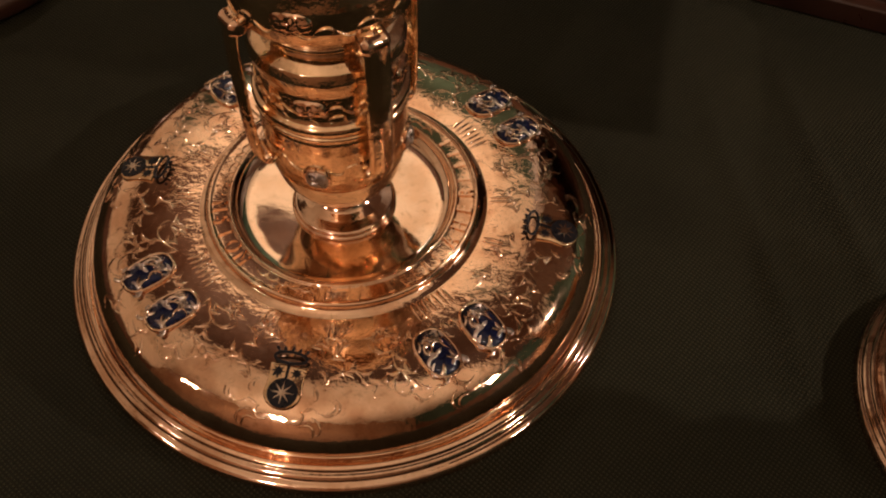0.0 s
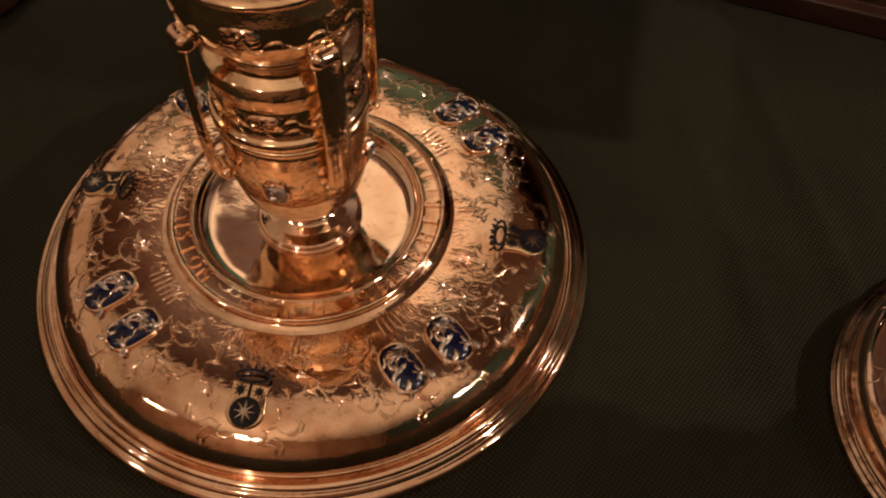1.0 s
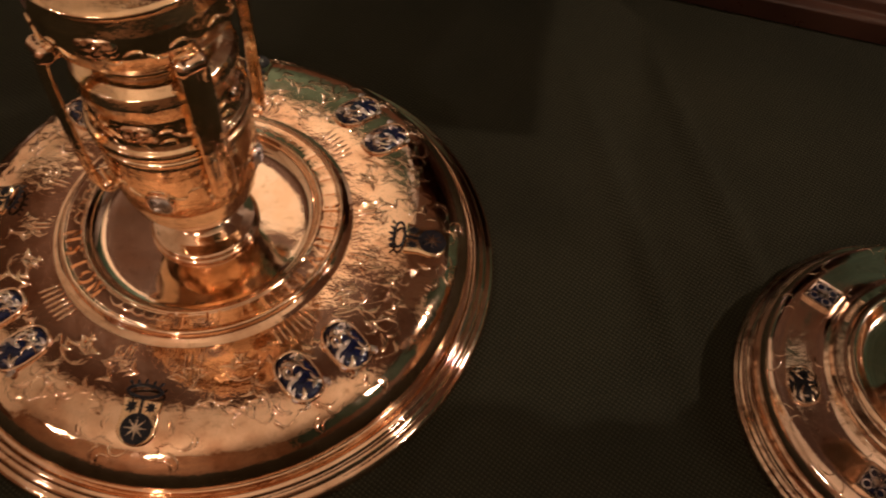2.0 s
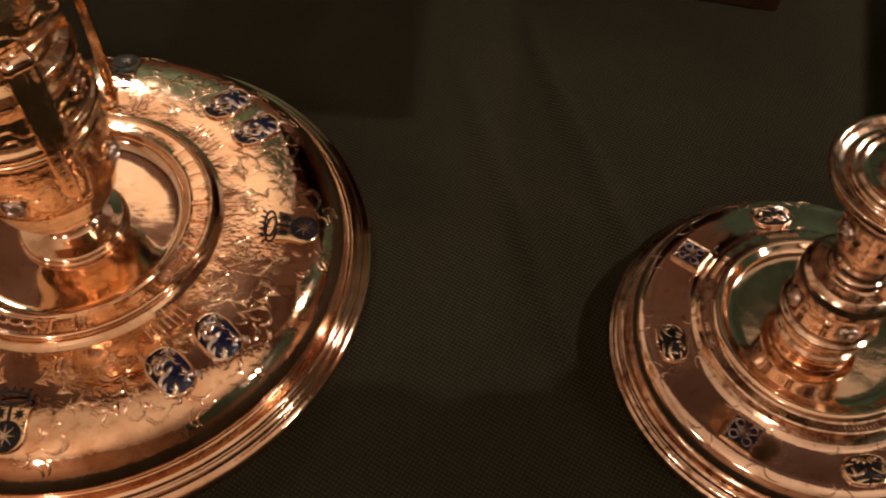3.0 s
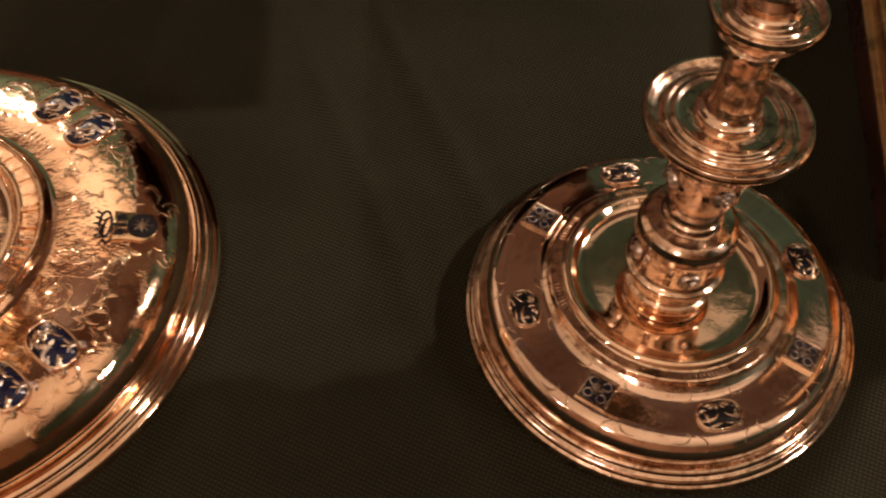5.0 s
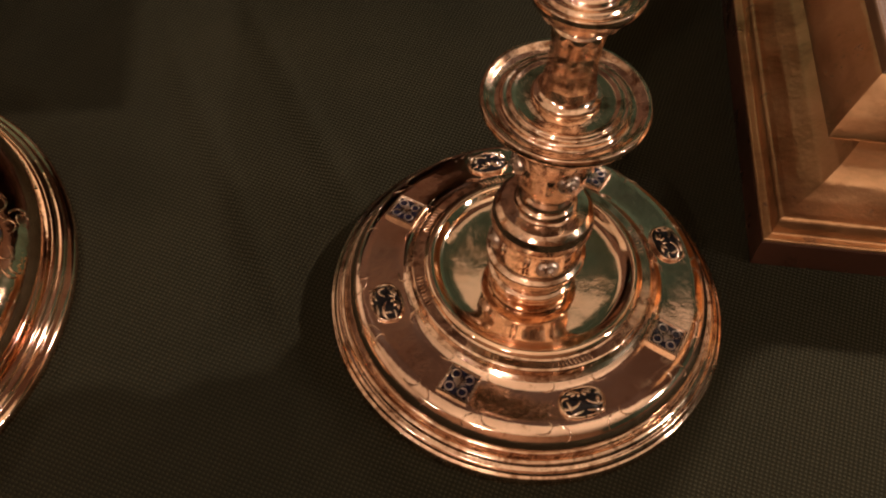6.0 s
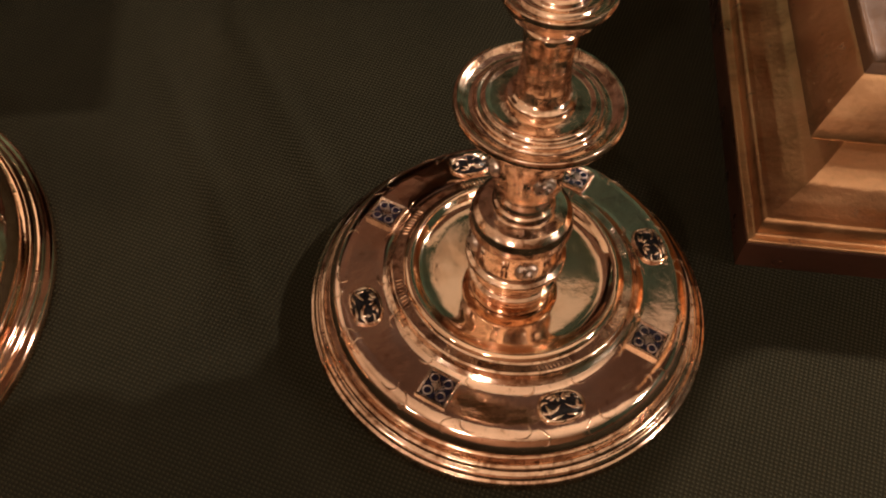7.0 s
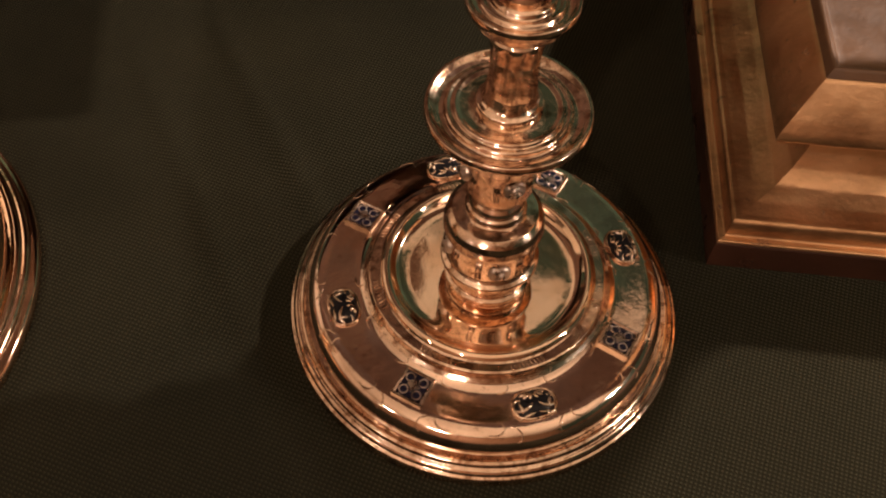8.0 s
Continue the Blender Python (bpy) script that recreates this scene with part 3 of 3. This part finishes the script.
def roll_bm(radius, wide):
    bm = lathe([(0, -wide / 2), (radius * 0.6, -wide / 2), (radius, -wide * 0.35), (radius * 0.93, -wide * 0.2), (radius * 0.93, wide * 0.2), (radius, wide * 0.35), (radius * 0.6, wide / 2), (0, wide / 2)], 24, 0.0006)
    bmesh.ops.rotate(bm, verts=bm.verts[:], cent=(0, 0, 0), matrix=Matrix.Rotation(math.pi / 2, 3, "X"))
    return bm


ROLL = mesh("handle_scroll", roll_bm(0.0042, 0.0122), GILT_BRIGHT)
ROLL_LOW = mesh("handle_foot", roll_bm(0.0030, 0.0125), GILT_BRIGHT)
ARM = mesh("handle_arm", block(0.024, -0.0026, 0.1585, 0.041, 0.0026, 0.1635, 0.0012), GILT_BRIGHT)
for a in (-142.0, -52.0, 38.0, 128.0):
    h = share("handle", HANDLE_MESH, monstrance, Matrix.Rotation(radians(a), 4, "Z"), "curved gilt strap handle")
    share("handle_rib", RIB_MESH, h, Matrix())
    share("handle_scroll", ROLL, h, Matrix.Translation((0.0382, 0, 0.1640)))
    share("handle_foot", ROLL_LOW, h, Matrix.Translation((0.0362, 0, 0.0912)))
    share("handle_arm", ARM, h, Matrix())


def boss_bm(long, wide, high, seed):
    bm = dome_bm(long, wide, high, 10, 32)
    for v in bm.verts:
        k = noise.noise(Vector((v.co.x * 640 + seed, v.co.y * 640, 0)))
        v.co.z += 0.0013 * k * (1 if v.co.z > 0.0002 else 0)
    return bm


def on_wall(angle, r, z, tip=0.0):
    """The pose of a boss on an upright turned wall: its z points outwards, its x upwards."""
    a = radians(angle)
    return Matrix.Translation((r * math.cos(a), r * math.sin(a), z)) @ Matrix.Rotation(a, 4, "Z") @ Matrix.Rotation(radians(90 + tip), 4, "Y") @ Matrix.Rotation(math.pi, 4, "Z")


BOSS = mesh("boss", boss_bm(0.0105, 0.0105, 0.0036, 1), DULL)
BOSS_RING = mesh("boss_ring", oval_ring(0.0112, 0.0112, 0.0016, 0.0020, 24), GILT_BRIGHT)
PLAQUE = mesh("band_plaque", boss_bm(0.0085, 0.0150, 0.0022, 5), GILT)
PLAQUE_UP = mesh("upper_plaque", boss_bm(0.0095, 0.0160, 0.0022, 9), GILT)
for a in (-97.0, -7.0, 83.0, 173.0):
    b = share("boss", BOSS, monstrance, on_wall(a, 0.0318, 0.0870, 4), "round dark silver boss")
    share("boss_ring", BOSS_RING, b, Matrix())
    share("band_plaque", PLAQUE, monstrance, on_wall(a, 0.0308, 0.1280), "chased oval plaque")
    share("upper_plaque", PLAQUE_UP, monstrance, on_wall(a, 0.0370, 0.1770), "chased oval plaque")
VBAND = bmesh.new()
for count, r0, low, size in ((30, 0.0313, 0.1222, 0.012), (30, 0.0313, 0.1275, 0.010), (30, 0.0379, 0.1735, 0.010), (24, 0.0322, 0.0930, 0.011)):
    for k in range(count):
        a0 = 2 * math.pi * k / count
        pts = curl(0, 0, 0.8 if k % 2 else 2.3, size, 50, 720 if k % 2 else -720, 18)
        path = [Vector((r0 * math.cos(a0 + v / r0), r0 * math.sin(a0 + v / r0), low + u * 0.8)) for u, v in pts]
        sweep(VBAND, path, 0.0013, 0.0010, lambda i, path=path: Vector((path[i].x, path[i].y, 0)), 6)
tagged(part("band_scrollwork", VBAND, GILT_WORN, monstrance, "chased scrolls round the bands"), kind="stuff")

# ---- the gilded candlestick ----
CANDLE = [(0.0565, 0.0250), (0.0590, 0.0238), (0.0640, 0.0232), (0.0700, 0.0229), (0.0745, 0.0227), (0.0780, 0.0216), (0.0805, 0.0192), (0.0820, 0.0158), (0.0822, 0.0130), (0.0812, 0.0112)]
C_RIM = [(0.0812, 0.0112), (0.0806, 0.0104), (0.0815, 0.0096), (0.0836, 0.0095), (0.0849, 0.01), (0.0862, 0.0092), (0.0867, 0.0078), (0.0882, 0.0076), (0.0892, 0.0066), (0.0896, 0.0054), (0.0908, 0.005), (0.0916, 0.0034), (0.0916, 0.0), (0.078, 0.0)]
C_DISH = [(0.0, 0.0285), (0.030, 0.0285), (0.0385, 0.0287), (0.0412, 0.0294), (0.0432, 0.0310), (0.0446, 0.0322), (0.0462, 0.0324), (0.0476, 0.0316), (0.0484, 0.0304)]
C_BAND = [(0.0484, 0.0304), (0.0492, 0.0300), (0.0528, 0.0298), (0.0537, 0.0294), (0.0541, 0.0282), (0.0546, 0.0266), (0.0565, 0.0250)]
C_STEM = [(0.0190, 0.0285), (0.0198, 0.0292), (0.0196, 0.0306), (0.0180, 0.0316), (0.0176, 0.0330), (0.0190, 0.0344), (0.0194, 0.0362), (0.0188, 0.0380), (0.0184, 0.0400), (0.0190, 0.0414), (0.0214, 0.0420), (0.0219, 0.0432), (0.0216, 0.0444), (0.0198, 0.0456), (0.0190, 0.0470), (0.0188, 0.0600), (0.0194, 0.0622), (0.0212, 0.0636), (0.0216, 0.0656), (0.0213, 0.0690), (0.0204, 0.0722), (0.0180, 0.0746), (0.0140, 0.0758), (0.0126, 0.0764), (0.0130, 0.0776), (0.0124, 0.0792), (0.0112, 0.0800), (0.0116, 0.0814), (0.0110, 0.0832), (0.0098, 0.0848), (0.0100, 0.0870), (0.0124, 0.0890), (0.0136, 0.0910), (0.0142, 0.0960), (0.0150, 0.1040), (0.0160, 0.1110), (0.0164, 0.1150), (0.0150, 0.1172), (0.0120, 0.1182), (0.0118, 0.1200)]
C_PAN = [(0.0118, 0.1195), (0.0150, 0.1205), (0.0210, 0.1235), (0.0265, 0.1275), (0.0296, 0.1302), (0.0310, 0.1318), (0.0313, 0.1334), (0.0307, 0.1350), (0.0294, 0.1352), (0.0276, 0.1336), (0.0255, 0.1326), (0.0240, 0.1330), (0.0234, 0.1344), (0.0226, 0.1350), (0.0215, 0.1344), (0.0208, 0.1346), (0.0203, 0.1356), (0.0195, 0.1358), (0.0180, 0.1350), (0.0150, 0.1350), (0.0128, 0.1352)]
C_SHAFT = [(0.0128, 0.1350), (0.0128, 0.1368), (0.0122, 0.1384), (0.0108, 0.1392), (0.0100, 0.1402), (0.0086, 0.1440), (0.0080, 0.1520), (0.0080, 0.1600), (0.0088, 0.1670), (0.0096, 0.1690), (0.0086, 0.1700), (0.0088, 0.1720)]
C_PAN2 = [(0.0088, 0.1715), (0.0120, 0.1730), (0.0160, 0.1770), (0.0184, 0.1810), (0.0192, 0.1832), (0.0190, 0.1850), (0.0180, 0.1852), (0.0166, 0.1836), (0.0148, 0.1830), (0.0140, 0.1842), (0.0130, 0.1846), (0.0122, 0.1838), (0.0112, 0.1842), (0.0106, 0.1856), (0.0096, 0.1862)]
C_TOP = [(0.0096, 0.1860), (0.0092, 0.1890), (0.0080, 0.1920), (0.0076, 0.2000), (0.0090, 0.2080), (0.0110, 0.2120), (0.0110, 0.2150), (0.0080, 0.2180), (0.0076, 0.2260), (0.0100, 0.2320), (0.0125, 0.2400), (0.0130, 0.2500), (0.0116, 0.2502), (0.0110, 0.2400), (0.0, 0.2398)]

candlestick = thing("candlestick", (0.3001, 0.2400, 0), "gilded silver altar candlestick with round enamelled foot on green cloth", "candlestick")


def fluted(r, z, a):
    return r * (1 + 0.10 * abs(math.sin(4 * a)) * (1 if 0.141 < z < 0.168 else 0)), z


part("foot", lathe(smooth_profile(CANDLE, 4), 150, 0, uneven), GILT_FOOT, candlestick, "broad round foot set with enamels")
part("rim", lathe(C_RIM, 150, 0.0004), GILT_PALE, candlestick, "stepped moulded rim")
part("dish", lathe(smooth_profile(C_DISH, 3), 120, 0), GILT_SMOOTH, candlestick, "polished sunken dish")
part("engraved_band", lathe(C_BAND, 130, 0.0003), GILT_PALE, candlestick, "raised band with engraved strokes")
part("stem", lathe(C_STEM, 96, 0.0004), GILT_PALE, candlestick, "turned stem with banded knop")
part("drip_pan", lathe(C_PAN, 110, 0.0004), GILT_PALE, candlestick, "wide round drip pan")
part("fluted_shaft", lathe(C_SHAFT, 96, 0.0004, fluted), GILT_PALE, candlestick, "short fluted shaft")
part("upper_pan", lathe(C_PAN2, 90, 0.0004), GILT_PALE, candlestick, "small upper pan")
part("socket", lathe(C_TOP, 64, 0.0004), GILT_PALE, candlestick)

CL, CW, CH = 0.0118, 0.0175, 0.0036
SPRIGS = [[(-0.0047 + 0.0009 * k * math.cos(t), 0.0010 * k * math.sin(t) * 1.5) for k in range(1, 5)] for t in (-1.35, -0.85, -0.3, 0.3, 0.85, 1.35)]
for sg in (1, -1):
    SPRIGS += [curl(0.0004, sg * 0.0012, sg * 0.7, 0.0150, sg * 120, sg * 640, 22), curl(0.0044, sg * 0.0006, sg * 1.4, 0.0080, sg * 40, -sg * 160, 14),
               curl(-0.0010, sg * 0.0068, -sg * 0.4, 0.0050, sg * 60, sg * 300, 10)]
OVAL = dict(body=mesh("oval_enamel", dome_bm(CL, CW, CH), BLACK), bezel=mesh("bezel", oval_ring(CL + 0.001, CW + 0.001, 0.0016, 0.0020), GILT_PALE),
            leaf=[mesh("silver_leaf", scroll_bm([pts], CL, CW, CH, 0.0017, 0.0001, 0.0012), SILVER) for pts in SPRIGS])


def frame_bm(outer, inner, high):
    bm = bmesh.new()
    loops = []
    for s, z in ((outer, -0.001), (outer, high * 0.7), (outer * 0.95, high), ((outer + inner) / 2, high), (inner, high * 0.55), (inner, -0.001)):
        loops.append([bm.verts.new((x * s / 2, y * s / 2, z)) for x, y in ((-1, -1), (1, -1), (1, 1), (-1, 1))])
    for a, b in zip(loops, loops[1:]):
        for i in range(4):
            j = (i + 1) % 4
            bm.faces.new((a[i], a[j], b[j], b[i]))
    return bm


def small_ring(x, y, radius, thick):
    bm = bmesh.new()
    path = [Vector((x + radius * math.cos(2 * math.pi * i / 16), y + radius * math.sin(2 * math.pi * i / 16), 0.0013)) for i in range(17)]
    sweep(bm, path, thick, 0.0007, lambda i: Vector((path[i].x - x, path[i].y - y, 0)), 6, taper=False)
    return bm


SQUARE = dict(body=mesh("square_enamel", block(-0.0056, -0.0056, -0.001, 0.0056, 0.0056, 0.0012), NAVY, False), frame=mesh("square_frame", frame_bm(0.0142, 0.0112, 0.0024), SILVER, False),
              loop=[mesh("silver_loop", small_ring(x, y, 0.0019, 0.0006), DULL) for x in (-0.0031, 0.0031) for y in (-0.0031, 0.0031)],
              flower=mesh("silver_flower", star_bm(0.0030, 4, 0.0010, 0.5), DULL, False))
for k in range(4):
    o = share("oval_enamel", OVAL["body"], candlestick, seat(CANDLE, 0.0668, 0.6 + 90 * k, -0.0002), "oval silver and black enamel boss")
    share("bezel", OVAL["bezel"], o, Matrix(), "polished gilt bezel")
    for me in OVAL["leaf"]:
        share("silver_leaf", me, o, Matrix())
    q = share("square_enamel", SQUARE["body"], candlestick, seat(CANDLE, 0.0660, 45.2 + 90 * k, 0.0004), "square dark blue enamel plaque")
    share("square_frame", SQUARE["frame"], q, Matrix(), "bright square silver frame")
    for me in SQUARE["loop"]:
        share("silver_loop", me, q, Matrix())
    share("silver_flower", SQUARE["flower"], q, Matrix.Translation((0, 0, 0.0011)), "small silver flower")
LINES = []
for k in range(8):
    mid = 22.8 + 45 * k
    for side in (1, -1):
        LINES.append((0.078, mid + side * 6, side, curl(0, 0, 1.4, 0.011, 40, 640, 18)))
        LINES.append((0.0745, mid + side * 13, side, curl(0, 0, 1.2, 0.010, -40, -700, 18)))
        LINES.append((0.0600, mid + side * 9, side, curl(0, 0, 1.5, 0.008, 40, 700, 16)))
relief(candlestick, CANDLE, LINES, "engraved_scrollwork", GILT_PALE, "finely engraved scrolls", 0.0008, 0.00050, "stuff")
STROKES = []
for k in range(8):
    for j in range(-4, 5):
        STROKES.append((0.0494, 2 + 45 * k + j * 2.0, 1, [(0.0008 * i, 0.0002 * i) for i in range(5)]))
relief(candlestick, [(0.0490, 0.0300), (0.0530, 0.0298)], STROKES, "engraved_strokework", GILT_PALE, "groups of engraved strokes", 0.0007, 0.0006, "stuff")
C_BOSS = mesh("knop_boss", boss_bm(0.0085, 0.0100, 0.0028, 3), DULL)
C_BOSS_UP = mesh("urn_boss", boss_bm(0.0082, 0.0090, 0.0028, 6), DULL)
RIBS = mesh("knop_rib", block(-0.0058, -0.0007, -0.0004, 0.0058, 0.0007, 0.0007, 0.0003), GILT_PALE)
for k in range(4):
    share("knop_boss", C_BOSS, candlestick, on_wall(-97 + 90 * k, 0.0184, 0.0535), "small embossed silver boss")
    share("urn_boss", C_BOSS_UP, candlestick, on_wall(-88 + 90 * k, 0.0146, 0.1040, -5), "small embossed silver boss")
    for j in (-20, -15, 15, 20):
        share("knop_rib", RIBS, candlestick, on_wall(-52 + 90 * k + j, 0.0186, 0.0535))
        share("urn_rib", RIBS, candlestick, on_wall(-43 + 90 * k + j * 1.1, 0.0150, 0.1035, -5))

# ---- the gilded pedestal ----
PED = [(0.0, 0.0), (0.0, 0.0170), (0.0012, 0.0180), (0.0040, 0.0178), (0.0050, 0.0188), (0.0054, 0.0275), (0.0066, 0.0290), (0.0100, 0.0292), (0.0180, 0.0300), (0.0270, 0.0330), (0.0340, 0.0390), (0.0385, 0.0470), (0.0400, 0.0560), (0.0370, 0.0650), (0.0280, 0.0720), (0.0180, 0.0765), (0.0110, 0.0800), (0.0088, 0.0830), (0.0100, 0.0868), (0.0130, 0.0920), (0.0180, 0.0990), (0.0232, 0.1060), (0.0262, 0.1090), (0.0330, 0.1100), (0.0345, 0.1120), (0.0350, 0.1300), (0.0360, 0.1900)]


def pedestal_bm(profile, half_x, half_y):
    """A square moulded base: the profile runs inwards and upwards, with crisp mitred corners."""
    bm = bmesh.new()
    rings = []
    for k, (d, z) in enumerate(rounded(profile, 0.0012, 3)):
        hx, hy = half_x - d, half_y - d
        corners = ((-hx, -hy), (hx, -hy), (hx, hy), (-hx, hy))
        ring = []
        for c in range(4):
            (ax, ay), (bx, by) = corners[c], corners[(c + 1) % 4]
            for i in range(24):
                t = i / 24
                wob = 0.0002 * noise.noise(Vector((c * 9 + t * 14, d * 300, z * 60)))
                ring.append(bm.verts.new((ax + (bx - ax) * t, ay + (by - ay) * t, z + wob * (1 if z > 0.001 else 0))))
        rings.append(ring)
    for a, b in zip(rings, rings[1:]):
        for i in range(96):
            j = (i + 1) % 96
            bm.faces.new((a[i], a[j], b[j], b[i]))
    bm.faces.new(rings[-1])
    for a, b in zip(rings, rings[1:]):
        for c in range(0, 96, 24):
            bm.edges.get((a[c], b[c])).smooth = False
    for i in range(96):
        bm.edges.get((rings[-1][i], rings[-1][(i + 1) % 96])).smooth = False
    return bm


PX, PY, PTURN = 0.4150, 0.2350, -20.5
HALF_X, HALF_Y = 0.14, 0.14


def corner_place(cx, cy, turn, hx, hy, sx=-1, sy=-1):
    """The middle of a base whose corner stands at a place."""
    a = radians(turn)
    ox, oy = -sx * hx, -sy * hy
    return (cx + ox * math.cos(a) - oy * math.sin(a), cy + ox * math.sin(a) + oy * math.cos(a), 0)


pedestal = thing("pedestal", corner_place(PX, PY, PTURN, HALF_X, HALF_Y), "square gilded wooden pedestal with worn mouldings on green cloth", "pedestal", turn=PTURN)
part("plinth", pedestal_bm(PED[:4] + [(0.012, 0.0178)], HALF_X, HALF_Y), DARKWOOD, pedestal, "dark brown wooden plinth")
part("fillet", pedestal_bm([(0.0006, 0.0172), (0.0006, 0.0190), (0.0044, 0.0192), (0.0050, 0.0200), (0.0054, 0.0280), (0.0068, 0.0293), (0.0110, 0.0291)], HALF_X, HALF_Y), LEAF, pedestal, "narrow gilded fillet")
part("cove", pedestal_bm(PED[7:17], HALF_X, HALF_Y), LEAF, pedestal, "hollow gilded moulding")
part("torus", pedestal_bm(PED[15:22] + [(0.0250, 0.1072)], HALF_X, HALF_Y), LEAF, pedestal, "projecting gilded moulding")
part("top_panel", pedestal_bm([(0.0240, 0.1075), (0.0262, 0.1108), (0.0276, 0.1112), (0.0290, 0.1102), (0.0300, 0.1086), (0.0330, 0.1084), (0.1200, 0.1088)], HALF_X, HALF_Y), RUBBED, pedestal, "flat brown wooden top, its gilding rubbed away")

# unseen cup, added on the pedestal and shaped to cast the cloth's shadow edges
shadow_cup = thing("shadow_cup", (0.560, 0.252, 0.1087), "unseen gilded stemmed cup, added on the pedestal to cast a shadow", "cup")
CUP = [(0.0, 0.0), (0.030, 0.0), (0.031, 0.002), (0.029, 0.005), (0.020, 0.008), (0.013, 0.013), (0.010, 0.022), (0.010, 0.032), (0.014, 0.040), (0.014, 0.048), (0.013, 0.060), (0.014, 0.070), (0.021, 0.082), (0.029, 0.100), (0.037, 0.125), (0.042, 0.150), (0.044, 0.200), (0.044, 0.240), (0.0428, 0.240), (0.0428, 0.200), (0.040, 0.155), (0.035, 0.130), (0.024, 0.105), (0.0, 0.095)]
part("bowl", lathe(CUP[10:], 72, 0.001), GILT_WORN, shadow_cup)
part("foot", lathe(CUP[:11], 72, 0.001), GILT_WORN, shadow_cup)

# ---- dark things at the back of the table ----
case = thing("wooden_case", corner_place(0.361, 0.484, -18.0, 0.13, 0.08, 1, -1), "dark brown moulded plinth with an unseen tall body added to cast shade", "case", turn=-18.0)
part("plinth", pedestal_bm([(0, 0), (0, 0.014), (0.002, 0.016), (0.006, 0.017), (0.007, 0.024), (0.012, 0.028), (0.02, 0.032)], 0.13, 0.08), DARKWOOD, case)
part("stem", pedestal_bm([(0.03, 0.030), (0.032, 0.034), (0.032, 0.132)], 0.13, 0.08), DARKWOOD, case)
# unseen overhang, set so that its shadow falls on the cloth behind the monstrance
OVER = case.matrix_basis.inverted() @ pose(*corner_place(0.322, 0.397, -9.0, 0.12, 0.12, 1, -1), 0, 0, -9.0)
part("body", pedestal_bm([(0.030, 0.130), (0.0, 0.130), (0.0, 0.138), (0.004, 0.144), (0.004, 0.40), (0.0, 0.406), (0.0, 0.416), (0.06, 0.420)], 0.12, 0.12), UNDERWOOD, case, "unseen overhanging brown body, placed to cast shade on the cloth", at=OVER)

round_base = thing("round_base", (-0.335, 0.535, 0), "dark brown turned wooden base at the edge of the cloth", "base")
part("foot", lathe([(0.0, 0.0), (0.082, 0.0), (0.086, 0.004), (0.086, 0.012), (0.080, 0.017), (0.076, 0.018), (0.072, 0.024), (0.060, 0.032), (0.040, 0.038), (0.030, 0.044)], 72, 0.002), DARKWOOD, round_base)
part("stem", lathe([(0.030, 0.044), (0.024, 0.055), (0.022, 0.080), (0.028, 0.095), (0.022, 0.110), (0.0, 0.112)], 48, 0.002), DARKWOOD, round_base)
